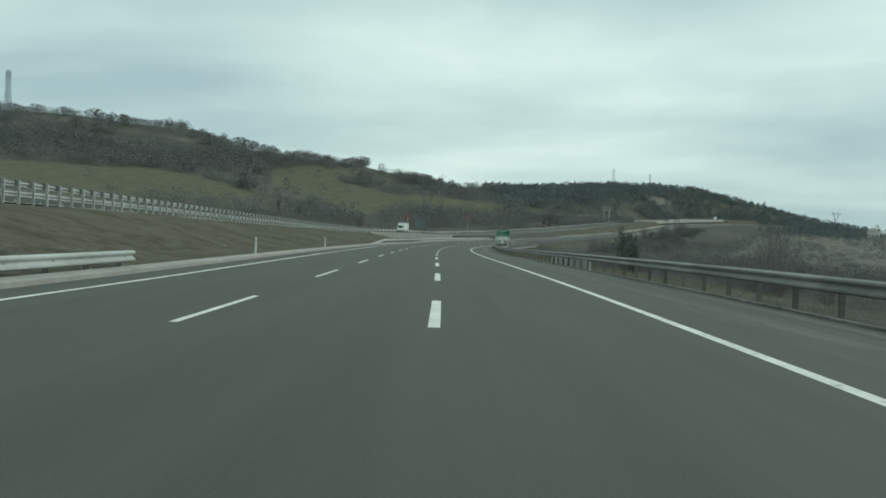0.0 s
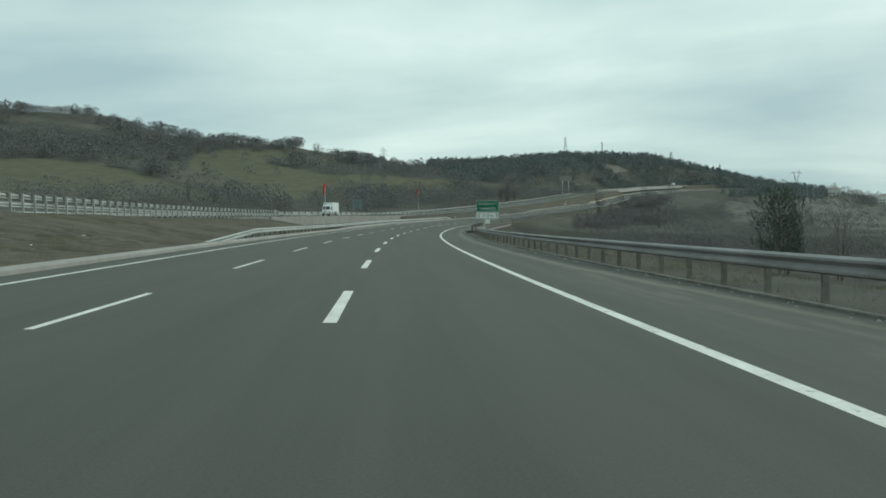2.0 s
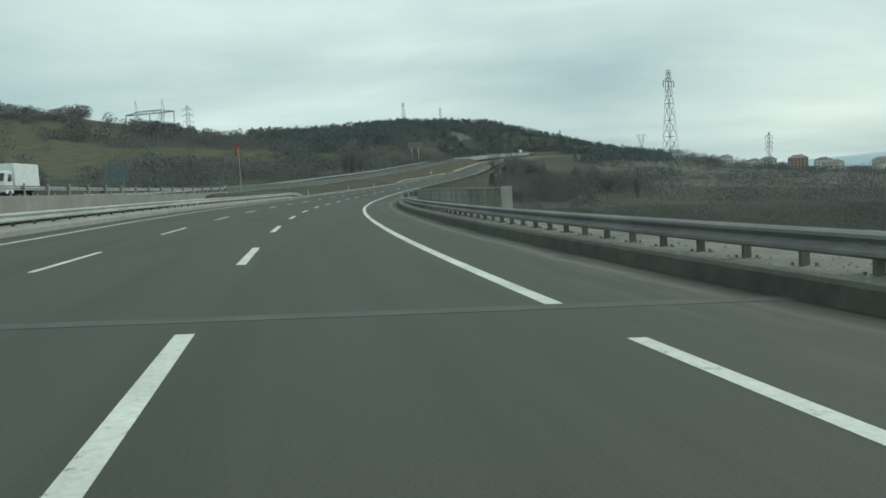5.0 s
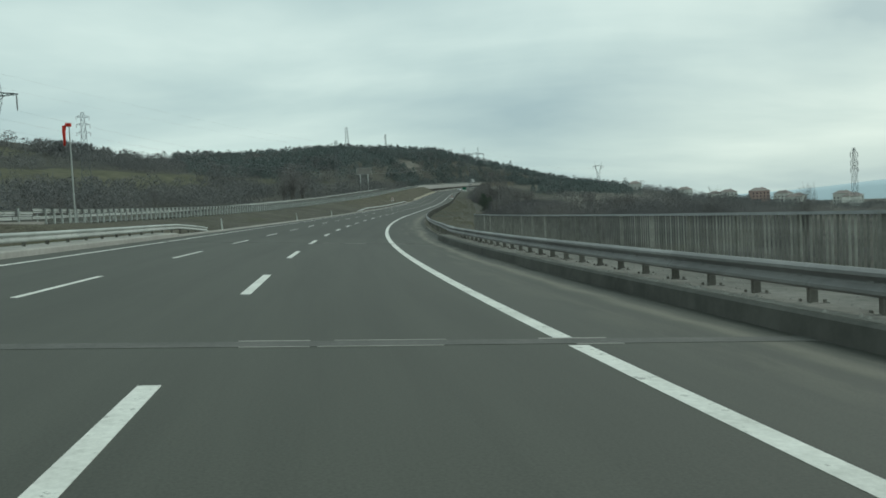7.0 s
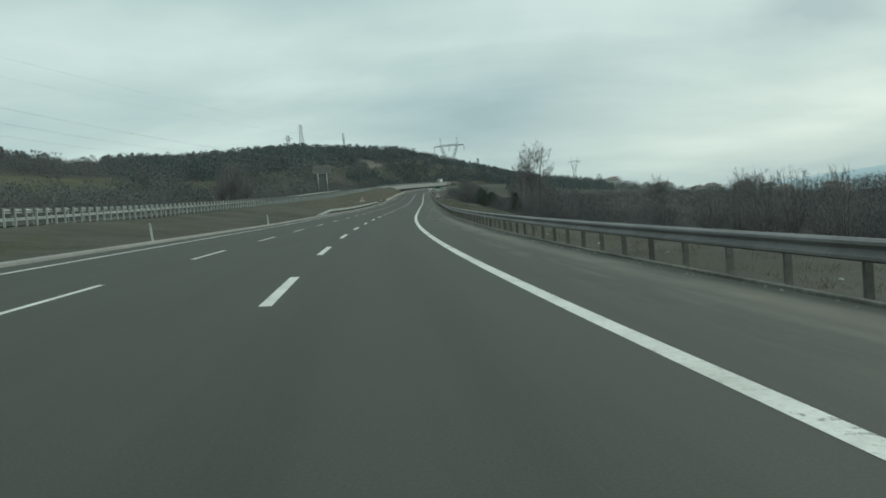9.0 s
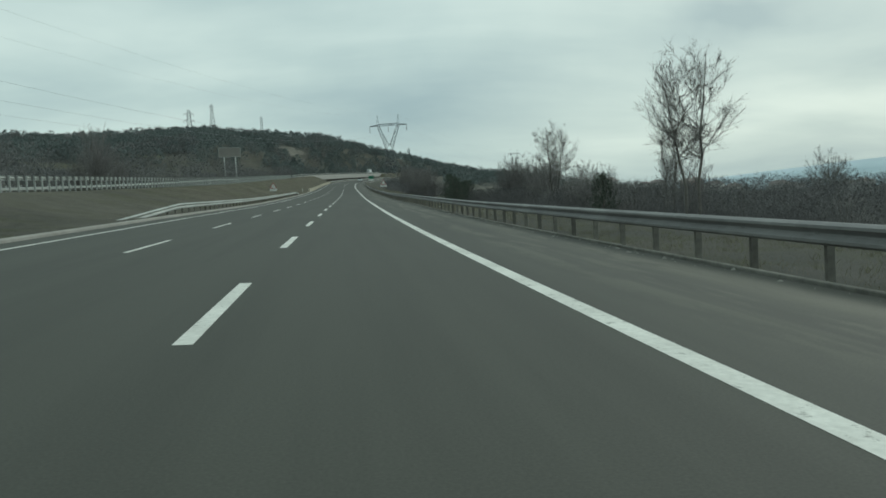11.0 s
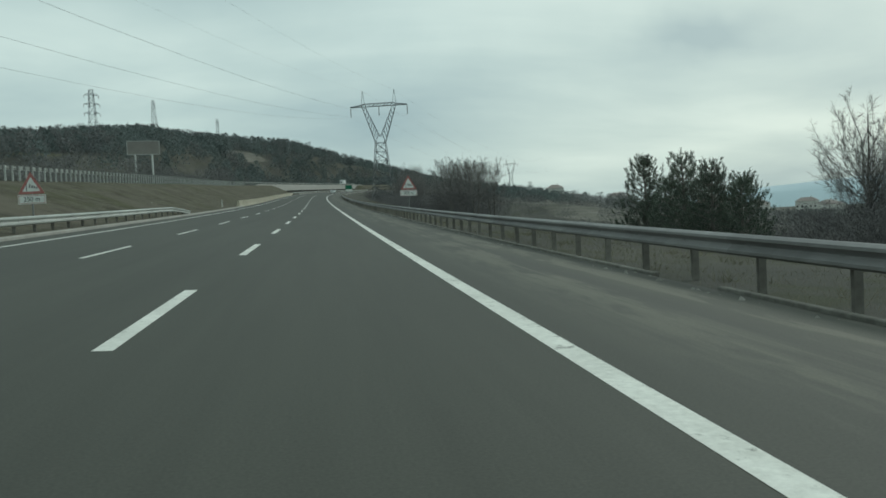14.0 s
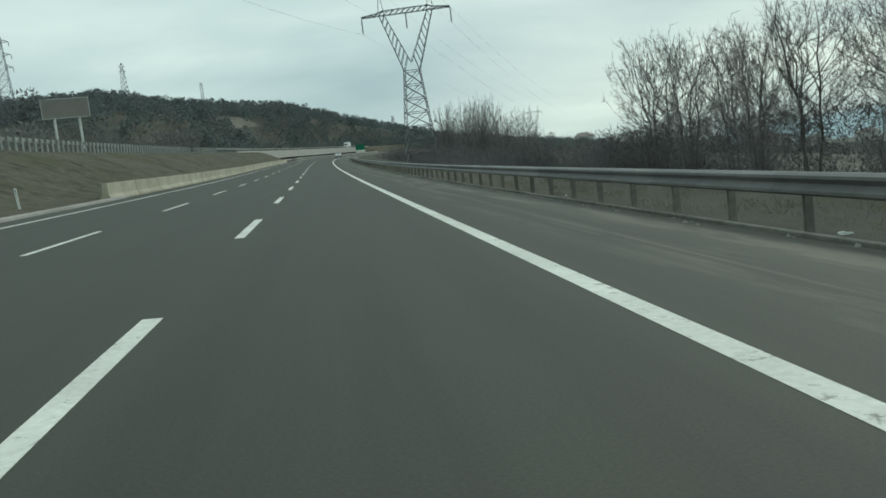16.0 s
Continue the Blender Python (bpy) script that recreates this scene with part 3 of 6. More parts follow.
def build_ground():
    # beside the road
    cols = np.array([-66, -60, -52, -44, -38, -34, -27, -20, -18.8, -17.5, -16, -14.5, -13, -11.5, -10.2, -9.2, -8.5, -8.0, -7.6, -4, 0, 4, 7.1,
                     7.5, 8.1, 8.8, 9.5, 10.5, 12, 14, 17, 21, 26, 34, 44, 54, 66])
    rows = np.arange(-116, 1051, 3.0)
    sg, ug = np.meshgrid(rows, cols, indexing="ij")
    x, y = grid_place(sg, ug)
    z = ground_height(x, y, sg.ravel(), ug.ravel())
    gap = smooth(156, 172, sg) * (1 - smooth(246, 259, sg))
    gap2 = smooth(728, 742, sg) * (1 - smooth(955, 975, sg))
    z = z + np.where((ug > -8.4) & (ug < 7.4), -0.10 - 6.5 * gap - 3.0 * gap2, 0) + np.where((ug < -18.7) & (ug > -35), -0.10, 0)
    rough = noise_field(x, y, 5.0) * 0.10 * np.where((ug > -18) & (ug < -9.5), 1, np.where(ug > 9, 1, 0))
    z = z + rough
    soil = np.where((ug < -7.5) & (ug > -19.5), 1.0 - 0.55 * smooth(230, 290, sg) * (1 - 0.75 * smooth(390, 450, sg)), np.where((ug > 7) & (ug < 16), 0.32 + 0.1 * waves(x, y, 3), 0.25))
    soil = np.where((ug <= -33) & (ug > -46), 0.7, soil)
    nr, nc = sg.shape
    verts = np.stack([x.ravel(), y.ravel(), z.ravel()], 1)
    faces = [(i * nc + j, i * nc + j + 1, (i + 1) * nc + j + 1, (i + 1) * nc + j) for i in range(nr - 1) for j in range(nc - 1)]
    cover = np.stack([np.zeros(nr * nc), soil.ravel(), np.zeros(nr * nc), np.ones(nr * nc)], 1)
    # the rest, in rings
    az = np.radians(np.arange(0, 360, 0.75))
    rad = np.concatenate([np.arange(4, 260, 8), np.arange(260, 1000, 14), np.geomspace(1000, 4600, 18)])
    rg, ag = np.meshgrid(rad, az, indexing="ij")
    x, y = HILL[0] + rg * np.sin(ag), HILL[1] + rg * np.cos(ag)
    s, u = nearest(x, y)
    z = ground_height(x, y, s, u)
    inside = (1 - smooth(52, 64, np.abs(u))) * (s > -112) * (s < 1046)
    z = z - (4.0 * inside).reshape(z.shape) - (7.0 * inside * smooth(120, 150, s) * (1 - smooth(250, 280, s))).reshape(z.shape)
    na, base = len(az), len(verts)
    bearing = np.degrees(np.arctan2(x - HILL[0], y - HILL[1]))
    # the plain's haze, put into the ground as a paler cover
    plain = smooth(95, 140, rg) * smooth(11, 16, bearing) * (1 - smooth(80, 95, bearing)) * np.clip(0.62 + 0.3 * waves(x, y, 26), 0, 1)
    cov = np.stack([meadow_mask(x, y).ravel(), 0.15 * np.ones(x.size), np.maximum(rock_mask(x, y), plain).ravel(), np.ones(x.size)], 1)
    verts = np.concatenate([verts, np.stack([x.ravel(), y.ravel(), z.ravel()], 1)])
    cover = np.concatenate([cover, cov])
    for i in range(len(rad) - 1):
        for j in range(na):
            q = (j + 1) % na
            faces.append((base + i * na + j, base + (i + 1) * na + j, base + (i + 1) * na + q, base + i * na + q))
    me = mesh_of("ground", verts, faces, M_COVER, True)
    at = me.color_attributes.new("cover", "FLOAT_COLOR", "POINT")
    at.data.foreach_set("color", cover.astype(np.float32).ravel())
    bm = bmesh.new()
    bm.from_mesh(me)
    for f in bm.faces:
        if f.normal.z < 0:
            f.normal_flip()
    bm.to_mesh(me)
    bm.free()
    return tagged(new("ground", me), "dry brown winter grass, scrub and fields on rolling ground", "ground", kind="structure")


def noise_field(x, y, k):
    flat = [noise.noise(Vector((a / k, b / k, 0.3))) for a, b in zip(np.ravel(x), np.ravel(y))]
    return np.array(flat).reshape(np.shape(x))


build_ground()


# ---- carriageways
def asphalt_material(name, tone=1.0, dusty=True):
    m = bpy.data.materials.new(name)
    m.use_nodes = True
    nd, ln = m.node_tree.nodes, m.node_tree.links
    p = nd["Principled BSDF"]
    p.inputs["Roughness"].default_value, p.inputs["Specular IOR Level"].default_value = 0.75, 0.35
    uv = nd.new("ShaderNodeUVMap")
    uv.uv_map = "su"
    sep = nd.new("ShaderNodeSeparateXYZ")
    ln.new(uv.outputs[0], sep.inputs[0])

    def noise_at(scale, stretch=(1, 1, 1), detail=5.0):
        mp = nd.new("ShaderNodeMapping")
        mp.inputs["Scale"].default_value = stretch
        ln.new(uv.outputs[0], mp.inputs["Vector"])
        nz = nd.new("ShaderNodeTexNoise")
        nz.inputs["Scale"].default_value, nz.inputs["Detail"].default_value, nz.inputs["Roughness"].default_value = scale, detail, 0.65
        ln.new(mp.outputs[0], nz.inputs["Vector"])
        return nz.outputs["Fac"]

    def mix(fac, a, b, lo, hi):
        mr = nd.new("ShaderNodeMapRange")
        mr.inputs["From Min"].default_value, mr.inputs["From Max"].default_value = lo, hi
        ln.new(fac, mr.inputs["Value"])
        mx = nd.new("ShaderNodeMix")
        mx.data_type = "RGBA"
        for key, c in (("A", a), ("B", b)):
            if isinstance(c, tuple):
                mx.inputs[key].default_value = (*c, 1)
            else:
                ln.new(c, mx.inputs[key])
        ln.new(mr.outputs[0], mx.inputs["Factor"])
        return mx.outputs["Result"]

    c0 = tuple(tone * v for v in (0.052, 0.0535, 0.0435))
    c1 = tuple(tone * v for v in (0.079, 0.081, 0.066))
    grain, streak, patch = noise_at(45), noise_at(1.0, (1.1, 0.05, 1)), noise_at(1.0, (1.5, 0.028, 1))
    col = mix(grain, c0, c1, 0.3, 0.7)
    worn = mix(grain, tuple(0.80 * v for v in c0), tuple(0.84 * v for v in c1), 0.3, 0.7)
    col = mix(streak, col, worn, 0.42, 0.66)
    # the surfacing gets darker farther on, in two steps
    for lo, hi, keep in ((255, 262, 0.90), (470, 520, 0.88)):
        tone_step = nd.new("ShaderNodeMapRange")
        tone_step.inputs["From Min"].default_value, tone_step.inputs["From Max"].default_value = lo, hi
        tone_step.inputs["To Min"].default_value, tone_step.inputs["To Max"].default_value = 1.08 if lo < 300 else 1.0, keep
        ln.new(sep.outputs["Y"], tone_step.inputs["Value"])
        tone_by = nd.new("ShaderNodeVectorMath")
        tone_by.operation = "SCALE"
        ln.new(col, tone_by.inputs[0])
        ln.new(tone_step.outputs[0], tone_by.inputs["Scale"])
        col = tone_by.outputs[0]
    if dusty:
        # grit gathers on the hard shoulder
        dust = mix(grain, (0.112, 0.107, 0.083), (0.200, 0.190, 0.148), 0.3, 0.7)
        def calc(op, a, b=None, c=None):
            n = nd.new("ShaderNodeMath")
            n.operation = op
            for k, v in enumerate((a, b, c)):
                if isinstance(v, (int, float)):
                    n.inputs[k].default_value = v
                elif v is not None:
                    ln.new(v, n.inputs[k])
            return n.outputs[0]

        def step(value, lo, hi, to=1.0):
            n = nd.new("ShaderNodeMapRange")
            n.interpolation_type = "SMOOTHSTEP"
            n.inputs["From Min"].default_value, n.inputs["From Max"].default_value, n.inputs["To Max"].default_value = lo, hi, to
            ln.new(value, n.inputs["Value"])
            return n.outputs[0]

        across, far = sep.outputs["X"], sep.outputs["Y"]
        # a ridge of grit swept together: near the kerb at first, then farther in, then at the kerb again
        line = calc("ADD", calc("SUBTRACT", 6.75, step(far, 66, 92, 0.88)), step(far, 256, 282, 0.63))
        sway = calc("MULTIPLY_ADD", noise_at(0.16, (0.0, 1, 1)), 0.7, -0.35)
        ragged = calc("MULTIPLY_ADD", noise_at(1.0, (1.6, 0.35, 1), 7.0), 0.5, -0.25)
        off = calc("ADD", calc("ADD", calc("SUBTRACT", across, line), sway), ragged)
        wide = calc("DIVIDE", off, calc("ADD", 0.17, step(far, 256, 282, 0.25)))
        ridge = calc("EXPONENT", calc("MULTIPLY", calc("MULTIPLY", wide, wide), -1.0))
        ridge = calc("MULTIPLY", ridge, calc("SUBTRACT", 0.95, step(far, 320, 380, 0.7)))
        ridge = calc("MULTIPLY", ridge, step(noise_at(0.5, (0.8, 0.12, 1), 6.0), 0.3, 0.55))
        # dirt and the kerb's shadow, painted dark between that ridge and the kerb
        gutter = calc("MULTIPLY", step(off, 0.25, 0.55, 0.8), calc("SUBTRACT", 1.0, step(far, 330, 400, 0.6)))
        col = mix(gutter, col, tuple(0.72 * v for v in c0), 0.0, 1.0)
        # a thin veil of dust over the shoulder
        veil = calc("MULTIPLY", step(across, 4.1, 5.8, 0.7), step(patch, 0.42, 0.58))
        veil = calc("MULTIPLY", veil, step(noise_at(0.9, (1.6, 0.3, 1), 9.0), 0.42, 0.56))
        veil = calc("MULTIPLY", veil, calc("ADD", 0.6, step(far, 320, 400, 0.4)))
        # a seam filled with pale grit
        seam = calc("DIVIDE", calc("ADD", calc("SUBTRACT", across, 5.5), calc("MULTIPLY", sway, 0.25)), 0.035)
        seam = calc("MULTIPLY", calc("EXPONENT", calc("MULTIPLY", calc("MULTIPLY", seam, seam), -1.0)), step(far, 330, 400, 0.55))
        veil = calc("MAXIMUM", veil, calc("MULTIPLY", seam, step(noise_at(0.6, (0.5, 0.15, 1), 6.0), 0.40, 0.58)))
        col = mix(calc("MAXIMUM", ridge, veil), col, dust, 0.0, 1.0)
    ln.new(col, p.inputs["Base Color"])
    bp = nd.new("ShaderNodeBump")
    bp.inputs["Strength"].default_value, bp.inputs["Distance"].default_value = 0.25, 0.004
    ln.new(grain, bp.inputs["Height"])
    ln.new(bp.outputs[0], p.inputs["Normal"])
    return m


M_ASPHALT = asphalt_material("asphalt")
M_ASPHALT_OPP = asphalt_material("asphalt_opposite", 1.25, False)


def carriageway(name, us, s0, s1, mat, level=None, dz=0.0):
    ss = np.arange(s0, s1 + 0.1, 2.0)
    verts, uvs = [], []
    for s in ss:
        for u in us:
            v = on_road(s, u, dz) if level is None else Vector((*[float(q) for q in grid_place(s, u)], float(np.interp(s, S, SZ) + level(s) + dz)))
            verts.append(v)
            uvs.append((u, s))
    k = len(us)
    faces = [(i * k + j, i * k + j + 1, (i + 1) * k + j + 1, (i + 1) * k + j) for i in range(len(ss) - 1) for j in range(k - 1)]
    me = mesh_of(name, verts, faces, mat)
    layer = me.uv_layers.new(name="su")
    idx = np.empty(len(me.loops), int)
    me.loops.foreach_get("vertex_index", idx)
    layer.data.foreach_set("uv", np.array(uvs, np.float32)[idx].ravel())
    return new(name, me)


road = tagged(carriageway("road", [-7.75, -6.6, -3.3, 0, 3.8, 5.6, 7.2], -110, 1050, M_ASPHALT, dz=0.0),
              "dark grey asphalt motorway carriageway, three lanes and shoulder", "road", kind="structure")
road_opposite = tagged(carriageway("road_opposite", [-33.5, -26, -19.5], -110, 1050, M_ASPHALT_OPP, opp, 0.03),
                       "grey asphalt carriageway of the opposite direction, higher up", "road", kind="structure")

# painted lines
LINE = 0.003


def stripe(name, u, width, s0, s1, parent, level=None):
    ss = np.arange(s0, s1 + 0.1, 2.0)
    verts, faces = [], []
    for s in ss:
        for du in (-width / 2, width / 2):
            if level is None:
                verts.append(on_road(s, u + du, LINE))
            else:
                verts.append((*[float(q) for q in grid_place(s, u + du)], float(np.interp(s, S, SZ) + level(s) + 0.036)))
    faces = [(2 * i, 2 * i + 1, 2 * i + 3, 2 * i + 2) for i in range(len(ss) - 1)]
    return child(name, mesh_of(name, verts, faces, M_PAINT), parent)


JOINTS = [160.2, 190.7, 221.2, 251.7]
edges = [-100] + JOINTS + [1040]
for a, b in zip(edges[:-1], edges[1:]):
    stripe("edge_line", RIGHT, 0.18 if b < 170 else 0.215 if b < 260 else 0.235, a + 0.22, b - 0.22, road)
stripe("edge_line", LEFT, 0.14, -100, 1040, road)
stripe("edge_line", -20.4, 0.2, -100, 1040, road_opposite, opp)

dash_mesh = box_mesh("lane_dash", (-0.085, -DASH / 2, 0.0), (0.085, DASH / 2, LINE), M_PAINT)
thin_mesh = box_mesh("lane_dash", (-0.055, -DASH / 2, 0.0), (0.055, DASH / 2, LINE), M_PAINT)
k0 = -8
for k in range(k0, 60):
    s = DASH0 + k * STEP + DASH / 2
    if s > 700:
        break
    for u, ds in ((0.0, 0.0), (-LANE, -0.55)):
        child("lane_dash", dash_mesh if u == 0 else thin_mesh, road, along(s + ds, u, 0.001, True, DASH))
for k in range(-4, 60):
    s = 4 + k * STEP
    for u in (-24.0, -27.6):
        m = along(s, u, 0, False, DASH)
        m.translation.z = float(np.interp(s, S, SZ) + opp(s) + 0.034)
        child("lane_dash", dash_mesh, road_opposite, m)

# kerbs
EDGE = [(7.20, -0.05), (7.20, 0.04), (7.212, 0.052), (7.298, 0.054), (7.31, 0.03), (7.31, -0.2)]
for k, (a, b) in enumerate(((-110, 119.4), (125.0, 158), (258.5, 382.2), (384.4, 445.7), (447.9, 1040))):
    tagged(new("kerb_%d" % (k + 1), sweep("kerb", EDGE, a, b, 3, M_KERB)), "low dirty concrete edge kerb along the shoulder", "kerb", kind="structure")
tagged(new("kerb_6", sweep("kerb", [(-7.62, -0.05), (-7.64, 0.10), (-7.68, 0.13), (-8.16, 0.14), (-8.22, 0.10), (-8.22, -0.3)], -110, 158, 3, M_CONCRETE)),
       "pale concrete kerb at the edge of the grass median", "kerb", kind="structure")
tagged(new("kerb_7", sweep("kerb", [(-7.62, -0.05), (-7.64, 0.08), (-7.67, 0.11), (-7.86, 0.11), (-7.9, 0.08), (-7.9, -0.3)], 258.5, 540, 3, M_CONCRETE)),
       "narrow pale concrete kerb at the edge of the grass median", "kerb", kind="structure")

# ---- viaduct: deck, kerbs, railing of upright slats, expansion joints
V0, V1 = 158.0, 258.5      # deck and kerbs
R0, R1 = 183.0, 259.0      # railing
viaduct = tagged(empty("viaduct"), "concrete road viaduct with kerbs and a slatted steel railing", "bridge", kind="structure")
child("deck", sweep("deck", [(-9.0, -0.06), (7.2, -0.06), (9.1, -0.06), (9.1, -0.5), (6.0, -0.8), (4.5, -2.0), (-4.5, -2.0), (-6.0, -0.8), (-9.0, -0.5)], V0, V1, 4, M_CONCRETE), viaduct)
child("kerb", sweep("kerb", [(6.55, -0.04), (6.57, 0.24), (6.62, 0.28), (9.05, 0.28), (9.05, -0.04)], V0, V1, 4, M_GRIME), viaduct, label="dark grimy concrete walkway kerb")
child("walkway", sweep("walkway", [(6.63, 0.27), (6.63, 0.292), (9.03, 0.292), (9.03, 0.27)], V0, V1, 4, M_WALKWAY), viaduct, label="stained dusty concrete walkway")
child("kerb", sweep("kerb", [(-7.65, -0.04), (-7.66, 0.17), (-7.70, 0.21), (-8.95, 0.21), (-8.95, -0.04)], V0, V1, 4, M_CONCRETE), viaduct, label="pale concrete kerb")
pier_mesh = box_mesh("pier", (-3.6, -0.8, -9), (3.6, 0.8, 0), M_CONCRETE, 0.1)
for s in JOINTS[:3]:
    child("pier", pier_mesh, viaduct, along(s, -0.2, -2.0, False))
joint_mesh = box_mesh("expansion_joint", (-7.0, -0.17, -0.01), (7.0, 0.17, 0.004), material("joint_rubber", (0.078, 0.079, 0.071), (0.135, 0.133, 0.12), 12, 0.8, 0.3, big=1.5))
for s in JOINTS:
    child("expansion_joint", joint_mesh, viaduct, along(s, -0.45, 0.001, True, 1.0), "pale worn expansion joint")

# pale nosing, worn through in places
rng = random.Random(12)
for s in JOINTS[2:]:
    for ds in (-0.2, 0.2):
        for a, b in ((0.2, 1.4), (1.2, 2.6), (3.5, 4.6)):
            w = rng.uniform(0.014, 0.032)
            child("joint_nosing", box_mesh("joint_nosing", (a + rng.uniform(0, 0.4), -w, 0.0), (b - rng.uniform(0, 0.4), w, 0.006), M_CONCRETE, 0.002), viaduct, along(s + ds, 0.0, 0.001, True, 1.0), "pale chipped mortar nosing")

railing = tagged(empty("bridge_railing"), "tall weathered railing of close upright steel slats on the viaduct", "railing")
FENCE_U, FENCE_TOP = 8.75, 1.46
slat_mesh = box_mesh("slat", (-0.006, -0.024, 0.0), (0.006, 0.024, 1.10), M_SLAT)
rpost_mesh = box_mesh("post", (-0.04, -0.045, 0.0), (0.04, 0.045, 1.16), M_SLAT, 0.006)
child("handrail", sweep("handrail", [(FENCE_U - 0.045, FENCE_TOP - 0.05), (FENCE_U - 0.03, FENCE_TOP), (FENCE_U + 0.03, FENCE_TOP), (FENCE_U + 0.045, FENCE_TOP - 0.05)], R0, R1, 2, M_STEEL), railing)
child("bottom_rail", sweep("bottom_rail", [(FENCE_U - 0.02, 0.36), (FENCE_U - 0.02, 0.40), (FENCE_U + 0.02, 0.40), (FENCE_U + 0.02, 0.36)], R0, R1, 2, M_POST), railing)
far_slats = []
for k in range(int((R1 - R0) / 0.135)):
    s = R0 + 0.06 + k * 0.135
    m = along(s, FENCE_U, 0.33, False)
    if 192 <= s <= 232.5:
        child("slat", slat_mesh, railing, m)
    else:
        far_slats.append(([m @ v.co for v in slat_mesh.vertices], [tuple(p.vertices) for p in slat_mesh.polygons]))
fv, ff = join(far_slats)
tagged(child("slats", mesh_of("slats", fv, ff, M_SLAT), railing), kind="stuff")
for k in range(int((R1 - R0) / 2.0) + 1):
    child("post", rpost_mesh, railing, along(R0 + k * 2.0, FENCE_U, 0.28, False))

child("end_pillar", box_mesh("end_pillar", (-0.16, -0.45, 0.0), (0.16, 0.12, 1.22), M_CONCRETE_PALE, 0.02), railing, along(R0 - 0.15, FENCE_U, 0.27, False), "pale concrete end pillar")

# precast slabs behind the rail, holding the verge
slabs = tagged(empty("retaining_wall"), "low row of pale precast concrete slabs behind the crash barrier", "wall")
slab_mesh = box_mesh("slab", (-0.06, -0.985, -0.5), (0.06, 0.985, 0.44), M_CONCRETE_PALE, 0.012)
for k in range(7):
    child("slab", slab_mesh, slabs, along(44.0 + 2.0 * k, 8.15, -0.05 - 0.01 * (k % 2), False))

# opposite viaduct
viaduct_far = tagged(empty("viaduct_opposite"), "pale concrete viaduct of the opposite carriageway", "bridge", kind="structure")
child("deck", sweep("deck", [(-18.9, -1.25), (-18.9, 0.16), (-19.4, 0.16), (-19.45, -0.03), (-33.6, -0.03), (-33.9, 0.16), (-34.3, 0.16), (-34.3, -1.0), (-31, -1.8), (-22, -1.8)], 166, 269, 4, M_CONCRETE, opp), viaduct_far)
for s in (185, 205, 225, 245):
    m = along(s, -26, 0, False)
    m.translation.z = float(np.interp(s, S, SZ) + opp(s) - 1.7)
    child("pier", pier_mesh, viaduct_far, m)

# the next pair of viaducts, farther up
viaduct_next = tagged(empty("viaduct_next"), "pale concrete viaduct where the road bends away", "bridge", kind="structure")
child("deck", sweep("deck", [(-9.0, -0.06), (-9.0, 0.14), (-7.7, 0.14), (-7.65, -0.06), (7.2, -0.06), (9.1, -0.06), (9.1, -0.5), (6.0, -0.8), (4.5, -2.0), (-4.5, -2.0), (-6.0, -0.8), (-9.0, -0.5)], 730, 970, 4, M_CONCRETE), viaduct_next)
viaduct_next_opposite = tagged(empty("viaduct_next_opposite"), "pale concrete viaduct with a deep edge girder on round piers", "bridge", kind="structure")
child("deck", sweep("deck", [(-18.9, -2.3), (-18.9, 0.3), (-19.4, 0.3), (-19.45, -0.03), (-33.6, -0.03), (-33.9, 0.3), (-34.3, 0.3), (-34.3, -2.3)], 700, 985, 4, M_CONCRETE_PALE, opp), viaduct_next_opposite)
pier_v, pier_f = tube([(0, 0, -8), (0, 0, -0.2), (0, 0, 0.2)], [0.8, 0.8, 1.1], 14)
round_pier = mesh_of("pier", pier_v, pier_f, M_CONCRETE)
for s in (756, 798, 841, 884, 927):
    for u in (-22, -31):
        m = along(s, u, 0, False)
        m.translation.z = float(np.interp(s, S, SZ) + opp(s) - 1.2)
        child("pier", round_pier, viaduct_next_opposite, m)


# ---- steel guard rails
def beam_mesh(name, mat, length=4.05):
    """W-shaped beam along y, its face to -x."""
    prof = [(0.0, 0.155), (-0.02, 0.15), (-0.078, 0.115), (-0.08, 0.075), (-0.02, 0.03), (0.0, 0.0), (-0.02, -0.03), (-0.08, -0.075), (-0.078, -0.115), (-0.02, -0.15), (0.0, -0.155)]
    back = [(x + 0.008, z) for x, z in prof[::-1]]
    ring = prof + back
    verts = [(x, y, z) for y in (-length / 2, length / 2) for x, z in ring]
    k = len(ring)
    faces = [(j, (j + 1) % k, k + (j + 1) % k, k + j) for j in range(k)] + [tuple(range(k))[::-1], tuple(range(k, 2 * k))]
    return mesh_of(name, verts, faces, mat)


def rail_post(name, mat, top, plate=False):
    bm = bmesh.new()
    box_bm(bm, (-0.055, -0.035, -0.35 if not plate else 0.0), (0.055, 0.035, top))
    if plate:
        box_bm(bm, (-0.14, -0.14, 0.0), (0.14, 0.14, 0.018))
        for x in (-0.1, 0.1):
            for y in (-0.1, 0.1):
                box_bm(bm, (x - 0.015, y - 0.015, 0.018), (x + 0.015, y + 0.015, 0.055))
    return from_bm(name, bm, mat)


BEAM_DULL = beam_mesh("beam", M_STEEL_DULL)
BEAM_PALE = beam_mesh("beam", M_STEEL_PALE)
SPACER = box_mesh("spacer", (-0.07, -0.05, -0.14), (0.07, 0.05, 0.14), M_STEEL_DULL)


